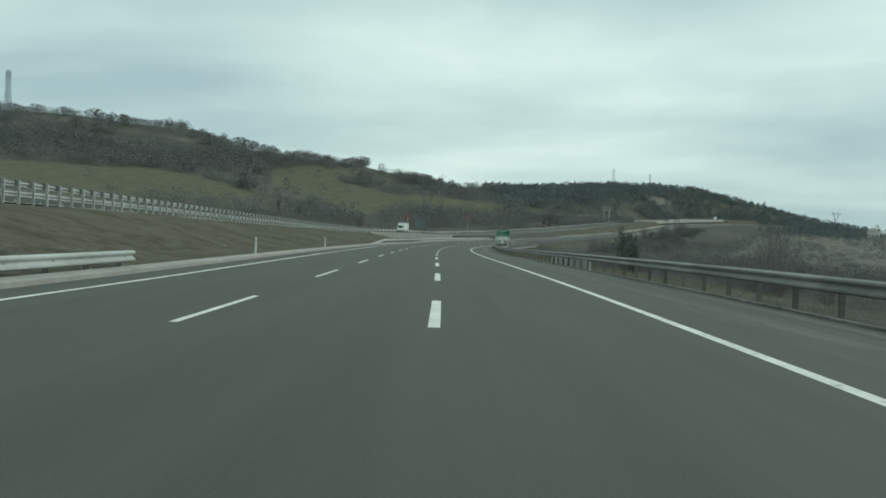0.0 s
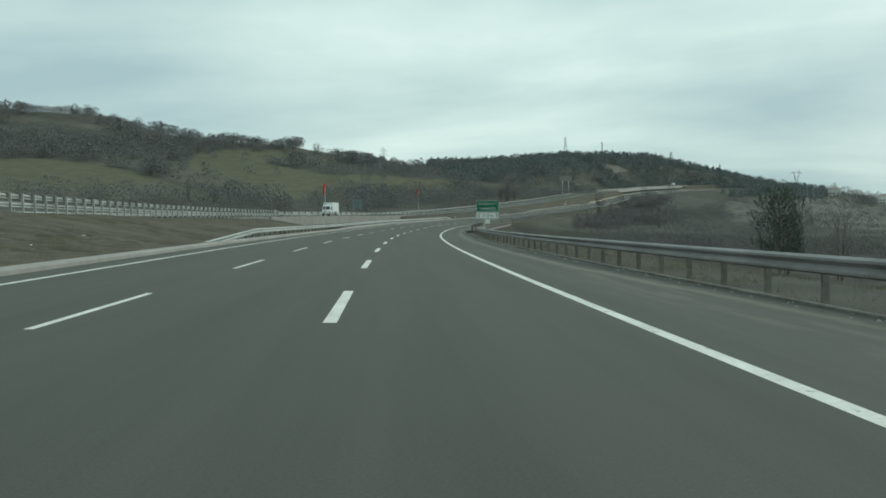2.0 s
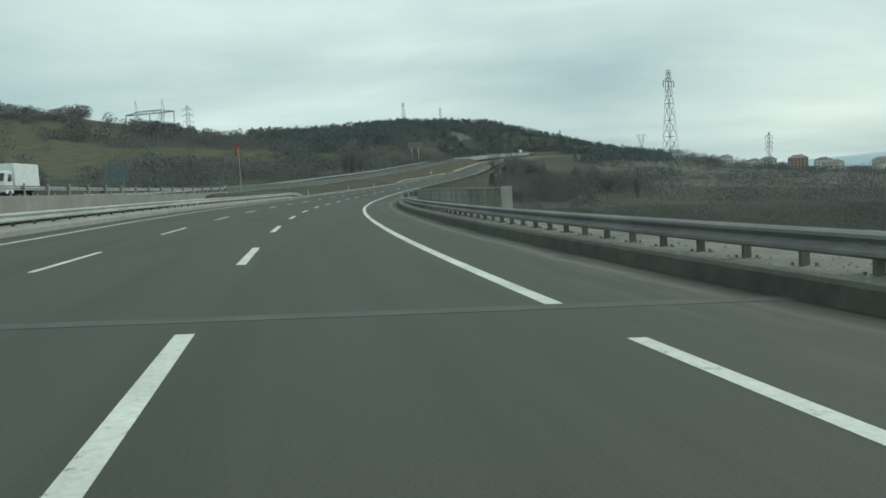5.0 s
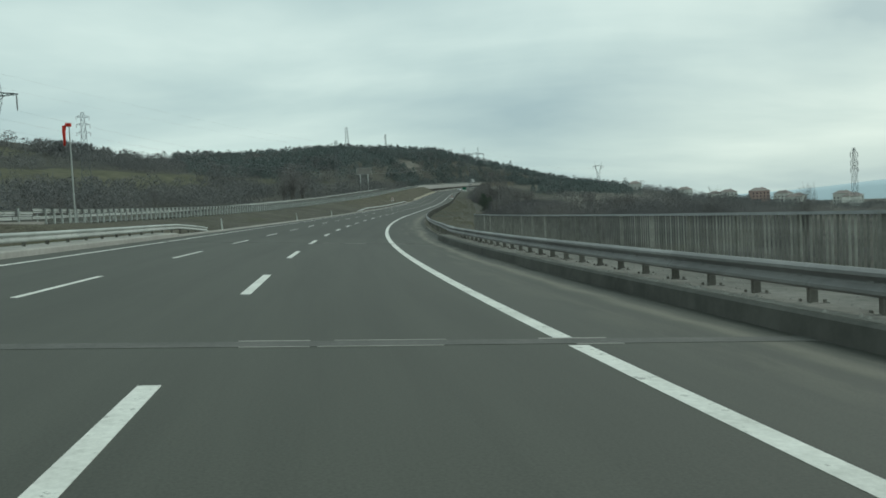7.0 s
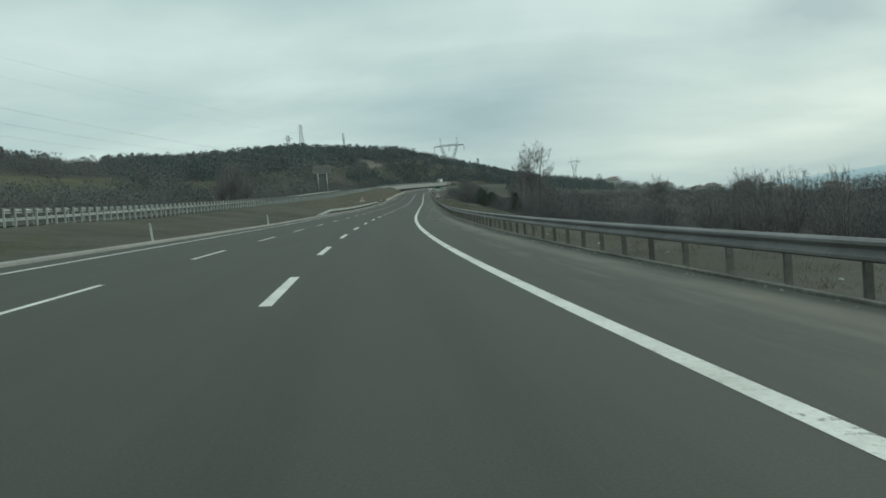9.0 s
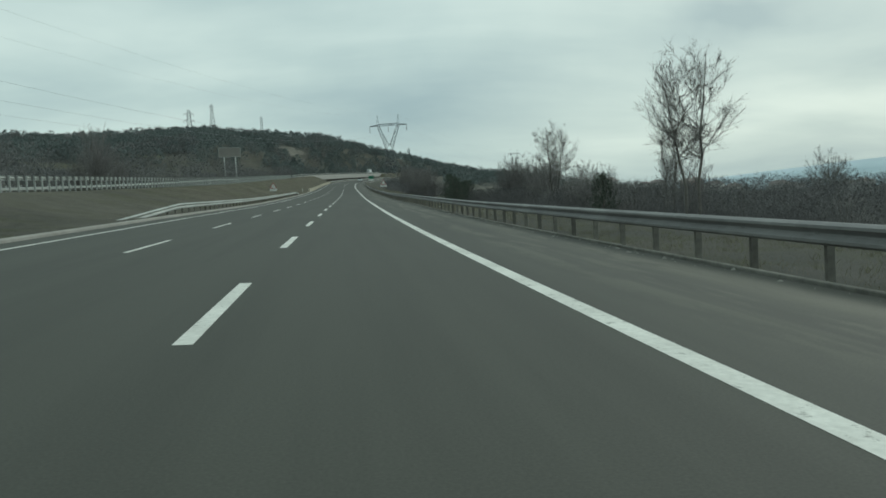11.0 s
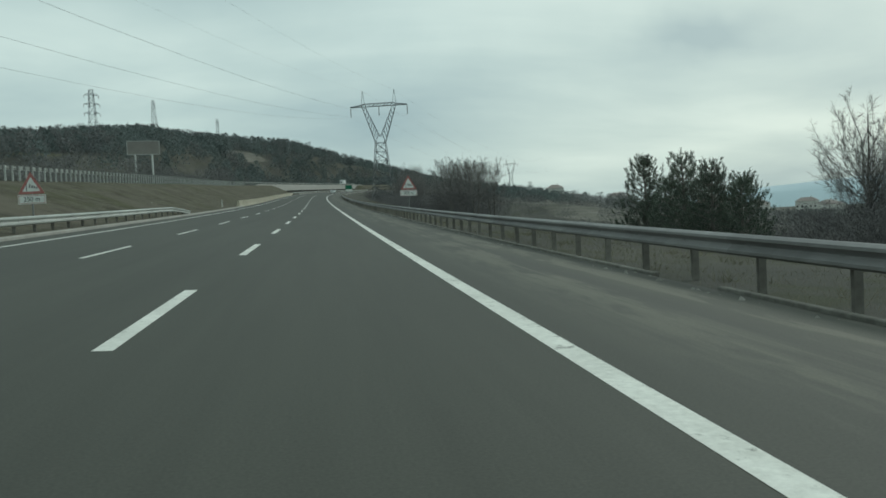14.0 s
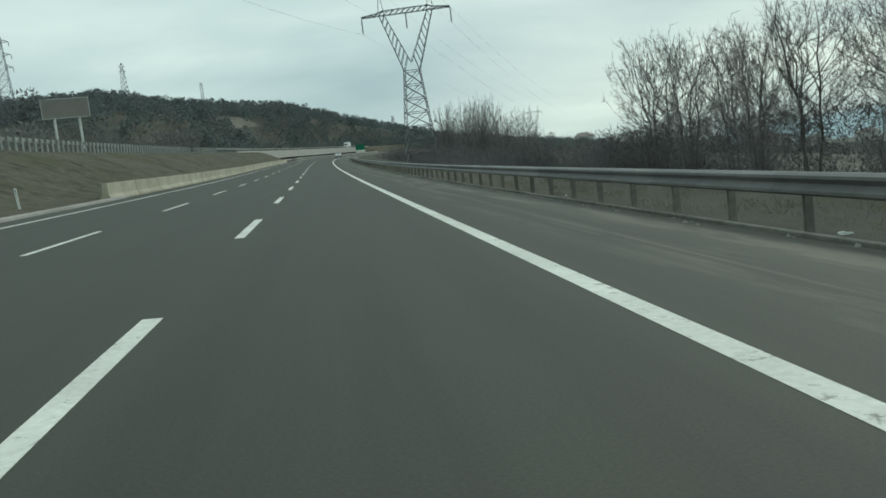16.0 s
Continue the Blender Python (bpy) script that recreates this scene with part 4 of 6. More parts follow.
def guardrail(label, u, s0, s1, spacing, beam, post, face=-1, top=0.78, level=None, base=0.0, low_beam=None, flare=0.0, group="", start=1.5, tail=0.0):
    """face -1: the beam looks towards smaller u. Returns the thing."""
    thing = tagged(empty("guardrail"), label, "guard rail", group)

    def place(s, dz):
        uu = u
        if flare and s < s0 + 14:
            # the end is turned down into the ground
            far = min(12.0, max(0.0, s0 + 12 - s))
            uu = u - 0.5 * (far / 12) ** 2
            dz = dz - flare * (far / 12) ** 1.2
        if tail and s > s1 - 9:
            dz = dz - tail * min(1.0, (s - s1 + 9) / 9) ** 1.4
        if level is None:
            return on_road(s, uu, dz)
        return Vector((*[float(q) for q in grid_place(s, uu)], float(np.interp(s, S, SZ) + level(s) + dz)))

    def spot(s, dz, length):
        a, b = place(s - length / 2, dz), place(s + length / 2, dz)
        y = (b - a).normalized()
        x = Vector((y.y, -y.x, 0)).normalized() * -face
        z = x.cross(y).normalized() * (1 if face < 0 else -1)
        upright = Matrix((x, Vector((0, 0, 1)).cross(x), Vector((0, 0, 1)))).transposed().to_4x4()
        inclined = Matrix((x, z.cross(x), z)).transposed().to_4x4()
        upright.translation = inclined.translation = (a + b) / 2
        return upright, inclined

    n = int(round((s1 - s0) / 4.0))
    for k in range(n):
        s = s0 + 2 + 4 * k
        m = spot(s, base + top - 0.155, 4.0)[1]
        child("beam", beam, thing, m @ Matrix.Translation((-0.16, 0, 0)))
        if low_beam:
            child("lower_beam", low_beam, thing, spot(s, base + top - 0.60, 4.0)[1] @ Matrix.Translation((-0.10, 0, 0)))
    s = s0 + start
    while s < s1:
        up = spot(s, base, 1.0)[0]
        child("post", post, thing, up)
        child("spacer", SPACER, thing, up @ Matrix.Translation((-0.1, 0, top - 0.155)))
        s += spacing
    return thing


POST = rail_post("post", M_POST, 0.72)
POST_PLATE = rail_post("post", M_POST, 0.47, True)
POST_LOW = rail_post("post", M_POST, 0.62)
POST_SHORT = rail_post("post", M_POST, 0.38)
POST_PALE = rail_post("post", M_STEEL_PALE, 1.02)
guardrail("dull grey steel crash barrier on posts beside the shoulder", 7.75, -60, 148, 2.0, BEAM_DULL, POST)
guardrail("dull grey steel crash barrier on close-set posts before the viaduct", 7.6, 148, 160, 1.333, BEAM_DULL, POST)
guardrail("dull grey steel crash barrier bolted to the viaduct kerb", 7.25, 158, 258, 1.333, BEAM_DULL, POST_PLATE, base=0.28, top=0.52, start=0.3)
guardrail("dull grey steel crash barrier on posts beside the shoulder", 7.6, 258, 266, 1.333, BEAM_DULL, POST)
guardrail("dull grey steel crash barrier on posts beside the shoulder", 7.75, 266, 702, 2.0, BEAM_DULL, POST)
# left side barriers
guardrail("galvanised steel crash barrier ending beside the median", -8.45, -58, 22, 2.0, BEAM_PALE, POST_SHORT, face=1, top=0.47, base=0.06)
guardrail("galvanised steel crash barrier on the median side of the viaduct", -8.5, 101, 269, 2.0, BEAM_PALE, POST_LOW, face=1, top=0.66, flare=0.6, tail=0.35)
guardrail("galvanised steel crash barrier between kerb and median grass", -8.5, 377, 501, 2.0, BEAM_PALE, POST_LOW, face=1, top=0.66, flare=0.6, tail=0.4)
guardrail("pale double-beam steel barrier of the opposite carriageway", -19.0, -110, 168, 1.333, BEAM_PALE, POST_PALE, face=-1, top=1.05, level=opp, low_beam=BEAM_PALE)
guardrail("pale double-beam steel barrier of the opposite carriageway", -19.0, 168, 268, 4.0, BEAM_PALE, POST_PALE, face=-1, top=0.85, level=opp)
guardrail("pale double-beam steel barrier of the opposite carriageway", -19.0, 268, 668, 1.333, BEAM_PALE, POST_PALE, face=-1, top=1.05, level=opp)
guardrail("pale steel barrier on the far side of the opposite carriageway", -34.2, -60, 700, 4.0, BEAM_PALE, POST_PALE, face=1, top=0.8, level=opp)
guardrail("pale double-beam steel barrier of the opposite carriageway", -19.1, 668, 968, 4.0, BEAM_PALE, POST_PALE, face=-1, top=1.05, level=opp)
guardrail("pale steel crash barrier beside the bend", -8.45, 706, 962, 4.0, BEAM_PALE, POST, face=1, top=0.74)


# ---- pylons and masts
def lattice(base, top, z0, z1, panels, thick):
    """Four legs with crossed bracing between two square sections; half widths base and top."""
    seg = []
    for k in range(panels):
        a, b = z0 + (z1 - z0) * k / panels, z0 + (z1 - z0) * (k + 1) / panels
        wa, wb = base + (top - base) * k / panels, base + (top - base) * (k + 1) / panels
        ca = [Vector((sx * wa, sy * wa, a)) for sx, sy in ((-1, -1), (1, -1), (1, 1), (-1, 1))]
        cb = [Vector((sx * wb, sy * wb, b)) for sx, sy in ((-1, -1), (1, -1), (1, 1), (-1, 1))]
        for i in range(4):
            j = (i + 1) % 4
            seg += [(ca[i], cb[i]), (ca[i], cb[j]), (ca[j], cb[i]), (cb[i], cb[j])]
    return seg


def arm(z, reach, drop, w, sy=0.25):
    out = []
    for side in (-1, 1):
        tip = Vector((side * reach, 0, z))
        for y in (-sy, sy):
            out += [(Vector((side * w, y, z + drop)), tip), (Vector((side * w, y, z - drop * 0.3)), tip)]
    return out


def lattice_mast(name, place, height, base, top, arms, label, turn=0.0, thick=0.07):
    thing = tagged(empty(name, place, turn), label, "pylon", "lattice masts")
    v, f = bars(lattice(base, top, 0, height, max(6, int(height / 2.3)), thick), thick)
    child("body", mesh_of("body", v, f, M_LATTICE), thing)
    for z, reach in arms:
        v, f = bars(arm(z, reach, 0.5, top, top), thick)
        child("crossarm", mesh_of("crossarm", v, f, M_LATTICE), thing)
        for side in (-1, 1):
            v, f = tube([(side * reach, 0, z), (side * reach, 0, z - 0.5), (side * reach, 0, z - 1.0)], [0.05, 0.09, 0.05], 6)
            child("insulator", mesh_of("insulator", v, f, M_WIRE), thing)
    return thing


def v_pylon(place, turn, height, label, width=12.6):
    """A delta pylon: square tower to the waist, two splayed legs, one crossbeam, two horns."""
    thing = tagged(empty("power_pylon", place, turn), label, "pylon", "delta pylons")
    t, h, waist = 0.062, height, height * 0.54
    v, f = bars(lattice(2.35, 1.1, 0, waist, 7, t), t)
    child("tower", mesh_of("tower", v, f, M_LATTICE), thing)
    beam_z, half = h * 0.86, width / 2
    k = half * 0.56
    for side in (-1, 1):
        seg = []
        n = 8
        inner = [Vector((side * (0.05 + (k - 0.55) * i / n), 0, waist + (beam_z - waist) * (0.16 + 0.84 * i / n))) for i in range(n + 1)]
        outer = [Vector((side * (1.1 + (k + 0.25 - 1.1) * i / n), 0, waist + (beam_z - waist) * i / n)) for i in range(n + 1)]
        for y in (-0.55, 0.55):
            off = [Vector((0, y * (1 - 0.45 * i / n), 0)) for i in range(n + 1)]
            for i in range(n):
                seg += [(inner[i] + off[i], inner[i + 1] + off[i + 1]), (outer[i] + off[i], outer[i + 1] + off[i + 1]), (outer[i] + off[i], inner[i + 1] + off[i + 1])]
        for i in range(n):
            seg += [(outer[i] + Vector((0, -0.5, 0)), outer[i + 1] + Vector((0, 0.5, 0)))]
        v, f = bars(seg, t)
        child("leg", mesh_of("leg", v, f, M_LATTICE), thing)
        horn = [(Vector((side * (k - 0.5), 0, beam_z)), Vector((side * k, 0, h))), (Vector((side * (k + 0.4), 0, beam_z)), Vector((side * k, 0, h))),
                (Vector((side * (k - 0.25), 0, beam_z + 0.7)), Vector((side * (k + 0.3), 0, beam_z + 0.35)))]
        v, f = bars(horn, t)
        child("horn", mesh_of("horn", v, f, M_LATTICE), thing)
    seg, n = [], 16
    for i in range(n):
        x0, x1 = -half + width * i / n, -half + width * (i + 1) / n
        d0, d1 = 0.75 * (1 - abs(x0) / half) + 0.12, 0.75 * (1 - abs(x1) / half) + 0.12
        if abs(x0) < k:
            d0 = 0.65
        if abs(x1) < k:
            d1 = 0.65
        for y in (-0.3, 0.3):
            seg += [(Vector((x0, y, beam_z)), Vector((x1, y, beam_z))), (Vector((x0, y, beam_z + d0)), Vector((x1, y, beam_z + d1))), (Vector((x0, y, beam_z)), Vector((x1, y, beam_z + d1)))]
    v, f = bars(seg, t)
    child("crossbeam", mesh_of("crossbeam", v, f, M_LATTICE), thing)
    for x in (-half, 0, half):
        v, f = tube([(x, 0, beam_z), (x, 0, beam_z - 0.3), (x, 0, beam_z - 1.9), (x, 0, beam_z - 2.2)], [0.03, 0.1, 0.1, 0.03], 6)
        child("insulator", mesh_of("insulator", v, f, M_WIRE), thing)
    return thing


def at_ground(x, y, sink=0.3):
    return Vector((x, y, float(ground_height(np.array([x]), np.array([y]))[0]) - sink))


# the near delta pylon, its neighbour across the road, and the wires between
PA, PB = (52.0, 603.0), (-72.6, 331.0)
line_turn = -math.atan2(PA[0] - PB[0], PA[1] - PB[1])
ga, gb = at_ground(*PA), at_ground(*PB)
HA, HB = 30.2 - ga.z, 21.0 - gb.z
v_pylon(ga, line_turn, HA, "tall grey steel lattice delta pylon beside the road")
v_pylon(gb, line_turn, HB, "grey steel lattice delta pylon behind a wooded knoll")


def wire(p, q, sag, r=0.035):
    pts = []
    for i in range(25):
        t = i / 24
        a = Vector(p).lerp(Vector(q), t)
        a.z -= sag * 4 * t * (1 - t)
        pts.append(a)
    v, f = tube(pts, [r] * 25, 4)
    return tagged(new("power_line", mesh_of("power_line", v, f, M_WIRE)), "dark power line hanging between two pylons", "cable", "power lines")


ax = Vector((math.cos(line_turn), math.sin(line_turn), 0))
for x, fz in ((-6.3, None), (0, None), (6.3, None), (-3.5, 1), (3.5, 1)):
    za = ga.z + (HA * 0.86 - 2.2 if fz is None else HA)
    zb = gb.z + (HB * 0.86 - 2.2 if fz is None else HB)
    wire((PA[0] + ax.x * x, PA[1] + ax.y * x, za), (PB[0] + ax.x * x, PB[1] + ax.y * x, zb), 7.5 if fz is None else 5.5, 0.009 if fz is None else 0.006)
    e = Vector((PA[0] - PB[0], PA[1] - PB[1], 0)).normalized() * 300
    wire((PA[0] + ax.x * x, PA[1] + ax.y * x, za), (PA[0] + ax.x * x + e.x + 60, PA[1] + ax.y * x + e.y, za + 4), 8, 0.011)

fp = at_ground(255.7, 974.0)
v_pylon(fp, radians(-30), 40.5 - fp.z, "distant grey lattice delta pylon on the plain", 10.5)


def mast_to(x, y, z_top, base, top, arms, label, name="lattice_mast", turn=0.0, thick=0.07):
    g = at_ground(x, y)
    h = z_top - g.z
    return lattice_mast(name, g, h, base, top, [(h - d, r) for d, r in arms], label, turn, thick)


mast_to(19.9, 270.1, 14.6, 1.2, 0.22, ((1.6, 1.15),), "slender lattice mast with one short crossarm", turn=0.5, thick=0.034)
mast_to(-10.7, 686.5, 43.5, 1.8, 0.5, ((1.5, 2.0), (4.2, 2.2), (6.8, 2.2)), "lattice pylon with three pairs of arms on the wooded slope", turn=0.3, thick=0.055)
mast_to(-94.1, 469.4, 34.2, 1.7, 0.45, ((1.3, 1.8), (3.6, 1.9), (6.0, 1.9)), "lattice pylon with three pairs of arms behind bare trees", turn=0.2, thick=0.05)
mast_to(9.6, 948.1, 79.5, 2.8, 0.5, ((1.5, 1.6), (4.0, 1.6)), "distant lattice mast on the hilltop", thick=0.085)
mast_to(56.6, 1070.4, 83.5, 1.2, 0.7, ((2.0, 1.0),), "distant lattice mast on the hilltop", thick=0.085)
mast_to(210.8, 1144.4, 56.0, 1.4, 0.6, ((2.0, 1.2),), "distant lattice mast at the end of the hill", thick=0.1)
mast_to(80.8, 359.1, 8.2, 0.7, 0.2, ((1.0, 1.3), (2.6, 1.3), (4.0, 1.3)), "lattice pylon with short arms standing in the valley", turn=0.4, thick=0.032)
mast_to(-409.5, 494.9, 101.0, 2.6, 0.9, ((1.2, 2.6), (3.4, 2.8), (5.6, 2.8)), "lattice mast on the wooded ridge", thick=0.13)


# ---- signs
def text_mesh(body, size, mat, thick=0.004, spread=1.0):
    cu = bpy.data.curves.new("lettering", "FONT")
    cu.body, cu.size, cu.extrude, cu.align_x, cu.align_y = body, size, thick, "CENTER", "CENTER"
    cu.space_character = spread
    tmp = bpy.data.objects.new("lettering", cu)
    me = bpy.data.meshes.new_from_object(tmp)
    bpy.data.objects.remove(tmp)
    bpy.data.curves.remove(cu)
    me.materials.clear()
    me.materials.append(mat)
    me.transform(Matrix.Rotation(radians(90), 4, "X"))
    return me


def plate(name, w, h, z, mat, y=0.0, thick=0.02, r=0.04):
    """A rounded upright plate facing -y."""
    bm = bmesh.new()
    box_bm(bm, (-w / 2, y - thick / 2, z - h / 2), (w / 2, y + thick / 2, z + h / 2))
    up = [e for e in bm.edges if abs(e.verts[0].co.y - e.verts[1].co.y) > thick * 0.5]
    bmesh.ops.bevel(bm, geom=up, offset=r, segments=3, profile=0.5, affect="EDGES")
    return from_bm(name, bm, mat)


def pole(name, h, r, mat, x=0.0, y=0.05):
    v, f = tube([(x, y, -0.4), (x, y, h)], [r, r], 10)
    return mesh_of(name, v, f, mat)


def outline(w, h, z, b, mat, y):
    bm = bmesh.new()
    for lo, hi in (((-w / 2, z + h / 2 - b), (w / 2, z + h / 2)), ((-w / 2, z - h / 2), (w / 2, z - h / 2 + b)), ((-w / 2, z - h / 2 + b), (-w / 2 + b, z + h / 2 - b)), ((w / 2 - b, z - h / 2 + b), (w / 2, z + h / 2 - b))):
        box_bm(bm, (lo[0], y - 0.002, lo[1]), (hi[0], y + 0.002, hi[1]))
    return from_bm("border", bm, mat)


def turned(s, u, extra=0.0):
    """Turn about z so that a sign's face (-y) looks back along the road."""
    return -heading(s) + extra


g = on_road(147.2, 8.75, -0.4)
sign = tagged(empty("viaduct_sign", g, turned(147.2, 8.3, radians(4))), "green and white road sign naming a viaduct, on a grey post", "road sign")
child("post", pole("post", 3.9, 0.055, M_STEEL), sign)
top = on_road(147.0, 8.3, 3.67).z - g.z
gp = child("green_panel", plate("green_panel", 2.42, 1.2, top - 0.6, M_GREEN), sign)
child("border", outline(2.34, 1.12, top - 0.6, 0.035, M_WHITE, -0.014), gp, label="white border")
child("lettering", text_mesh("Dağkent I", 0.38, M_WHITE, spread=1.22), gp, Matrix.Translation((0, -0.016, top - 0.34)), "white lettering")
child("lettering", text_mesh("Viyadüğü", 0.38, M_WHITE, spread=1.22), gp, Matrix.Translation((0, -0.016, top - 0.84)), "white lettering")
wp = child("white_panel", plate("white_panel", 2.46, 0.72, top - 1.6, M_WHITE), sign)
child("border", outline(2.38, 0.64, top - 1.6, 0.03, M_BLACK, -0.014), wp, label="black border")
child("lettering", text_mesh("115m", 0.42, M_BLACK, spread=1.25), wp, Matrix.Translation((0, -0.016, top - 1.6)), "black lettering")
for x in (-0.92, 0.98):
    child("mark", box_mesh("mark", (x - 0.045, -0.018, top - 1.76), (x + 0.045, -0.012, top - 1.42), M_BLACK), wp)
child("small_plate", plate("small_plate", 0.48, 0.46, top - 2.25, M_WHITE, r=0.03), sign, label="small pale plate")


def warning_sign(place, turn, z_top, side, label, marks=True):
    th = tagged(empty("warning_sign", place, turn), label, "road sign", "crosswind warning signs")
    h = side * 0.866
    child("post", pole("post", z_top - 0.3, 0.04, M_STEEL, 0, 0.04), th)

    def tri(name, inset, y, mat, thick):
        bm = bmesh.new()
        c = Vector((0, 0, z_top - h * 2 / 3))
        pts = []
        for k in range(3):
            a = radians(90 + 120 * k)
            d = Vector((math.cos(a), 0, math.sin(a)))
            tip = c + d * (h * 2 / 3 - inset * 2)
            sd = Vector((-d.z, 0, d.x))
            pts += [tip - d * 0.05 - sd * 0.03, tip - d * 0.012, tip - d * 0.05 + sd * 0.03]
        f = [bm.verts.new(p + Vector((0, y, 0))) for p in pts]
        b = [bm.verts.new(p + Vector((0, y + thick, 0))) for p in pts]
        bm.faces.new(f)
        bm.faces.new(b[::-1])
        for k in range(9):
            bm.faces.new((f[k], b[k], b[(k + 1) % 9], f[(k + 1) % 9]))
        bmesh.ops.recalc_face_normals(bm, faces=bm.faces)
        return from_bm(name, bm, mat)

    rim = child("red_triangle", tri("red_triangle", 0.0, -0.01, M_RED, 0.016), th, label="red border triangle")
    child("white_field", tri("white_field", 0.105, -0.015, M_WHITE, 0.004), rim, label="white field")
    zc = z_top - h * 0.70
    bm = bmesh.new()
    box_bm(bm, (-0.20, -0.021, zc - 0.16), (-0.175, -0.016, zc + 0.17))
    for k in range(4):
        x = -0.06 + 0.095 * k
        hh = 0.085 - 0.012 * k
        zz = zc + 0.07 - 0.028 * k
        q = [bm.verts.new(p) for p in ((x - 0.03, -0.019, zz - hh), (x + 0.02, -0.019, zz - hh - 0.01), (x + 0.045, -0.019, zz + hh - 0.03), (x - 0.005, -0.019, zz + hh - 0.02))]
        bm.faces.new(q)
    child("pictogram", from_bm("pictogram", bm, M_BLACK), rim, label="black windsock pictogram")
    zp = z_top - h - 0.24
    pl = child("distance_plate", plate("distance_plate", side * 1.04, 0.40, zp, M_WHITE, r=0.03), th)
    child("border", outline(side * 1.04 - 0.06, 0.34, zp, 0.02, M_RED, -0.013), pl)
    child("lettering", text_mesh("250 m", 0.27, M_BLACK), pl, Matrix.Translation((0, -0.014, zp)), "black lettering")
    return th


g = on_road(491.6, 7.95, -0.35)
warning_sign(g, turned(491, 8, radians(6)), on_road(491.6, 7.95, 3.0).z - g.z, 1.16, "red and white warning triangle with a distance plate beside the rail")
g = stand(472.8, -10.6)
warning_sign(g, turned(472, -10), on_road(472.8, -10.2, 2.45).z - g.z, 1.1, "red and white warning triangle with a distance plate on the median")

# billboard on the hillside
g = at_ground(2.6, 656.0)
bb = tagged(empty("billboard", g, turned(500, 0, radians(14))), "large plain grey-brown billboard on two white legs", "billboard")
bz = 25.3 - g.z
child("panel", box_mesh("panel", (-4.05, -0.15, bz - 3.6), (4.05, 0.15, bz), M_PANEL, 0.03), bb)
child("frame", outline(8.1, 3.6, bz - 1.8, 0.13, M_STEEL_PALE, -0.17), bb)
for x in (-2.1, 2.1):
    child("leg", pole("leg", bz - 0.3, 0.24, M_POLE, x, 0.3), bb, label="white round leg")
child("lamp_arm", box_mesh("lamp_arm", (-4.0, -1.2, bz + 0.05), (-3.85, 0.1, bz + 0.2), M_BACK), bb)

# the back of a direction sign across the road
g = Vector((-57.5, 254.3, float(np.interp(254.8, S, SZ)) + 1.2))
ds = tagged(empty("direction_sign", g, turned(255, 0)), "back of a dark teal direction sign across the road", "road sign")
child("panel", box_mesh("panel", (-1.4, -0.03, 2.5), (1.4, 0.03, 4.75), M_TEAL_BACK, 0.01), ds)
for x in (-0.9, 0.9):
    child("post", pole("post", 4.8, 0.06, M_STEEL, x, -0.08), ds)


# windsocks
def windsock(s, u, z_top, droop, label, arm_out):
    g = stand(s, u)
    if 158 < s < 262:
        g = on_road(s, u, 0.0)
    th = tagged(empty("windsock", g, turned(s, u)), label, "windsock", "windsocks")
    h = z_top - g.z
    v, f = tube([(0, 0, -0.5), (0, 0, h * 0.5), (0, 0, h)], [0.055, 0.05, 0.035], 10)
    child("pole", mesh_of("pole", v, f, M_STEEL_PALE), th)
    if arm_out:
        pts = [(-0.02, 0, h - 0.05), (-0.2, 0, h + 0.02), (-0.32, 0, h - 0.08), (-0.36, -0.02, h - 0.45), (-0.35, -0.03, h - 0.95), (-0.37, -0.02, h - droop)]
    else:
        pts = [(0.0, -0.1, h + 0.02), (-0.06, -0.13, h - 0.06), (-0.09, -0.13, h - 0.2), (-0.11, -0.12, h - 0.6), (-0.10, -0.13, h - 0.9), (-0.12, -0.12, h - droop)]
    k = 0.88 if arm_out else 0.72
    v, f = tube(pts, [q * k for q in (0.13, 0.16, 0.16, 0.125, 0.10, 0.075)], 10)
    child("sock", mesh_of("sock", v, f, M_SOCK, True), th, label="limp red fabric sock")
    v, f = tube([(0.0, 0.0, h - 0.12), (0.0, 0, h + 0.1)], [0.17 * k, 0.17 * k], 12)
    child("hoop", mesh_of("hoop", v, f, M_SOCK), th, label="red hoop")
    return th


windsock(153.2, -9.5, on_road(153.2, -9.5, 5.15).z, 1.2, "limp red windsock on a pale pole beside the viaduct", False)
windsock(269.8, -17.2, 6.4, 1.4, "limp red windsock on a pale pole on the median", True)


# delineators at the median kerb
bm = bmesh.new()
box_bm(bm, (-0.042, -0.025, -0.2), (0.042, 0.025, 0.74), 0.01)
del_body = from_bm("body", bm, M_POLE)
del_band = box_mesh("reflector", (-0.02, -0.031, 0.58), (0.02, -0.024, 0.66), M_STEEL)
first = None
for s, u in ((35.4, -7.95), (57.5, -7.95), (272.5, -8.0), (311.0, -8.0), (341, -8.0), (530.5, -9.2)):
    m = Matrix.Translation(stand(s, u) + Vector((0, 0, 0.02))) @ Matrix.Rotation(turned(s, u), 4, "Z") @ Matrix.Rotation(radians(random.uniform(-7, 2)), 4, "Y")
    if first is None:
        first = tagged(empty("delineator_post"), "white plastic delineator post at the median kerb", "marker post", "delineator posts")
        child("body", del_body, first)
        child("reflector", del_band, first, label="grey reflector strip")
        first.matrix_world = m
    else:
        copy_thing(first, m)

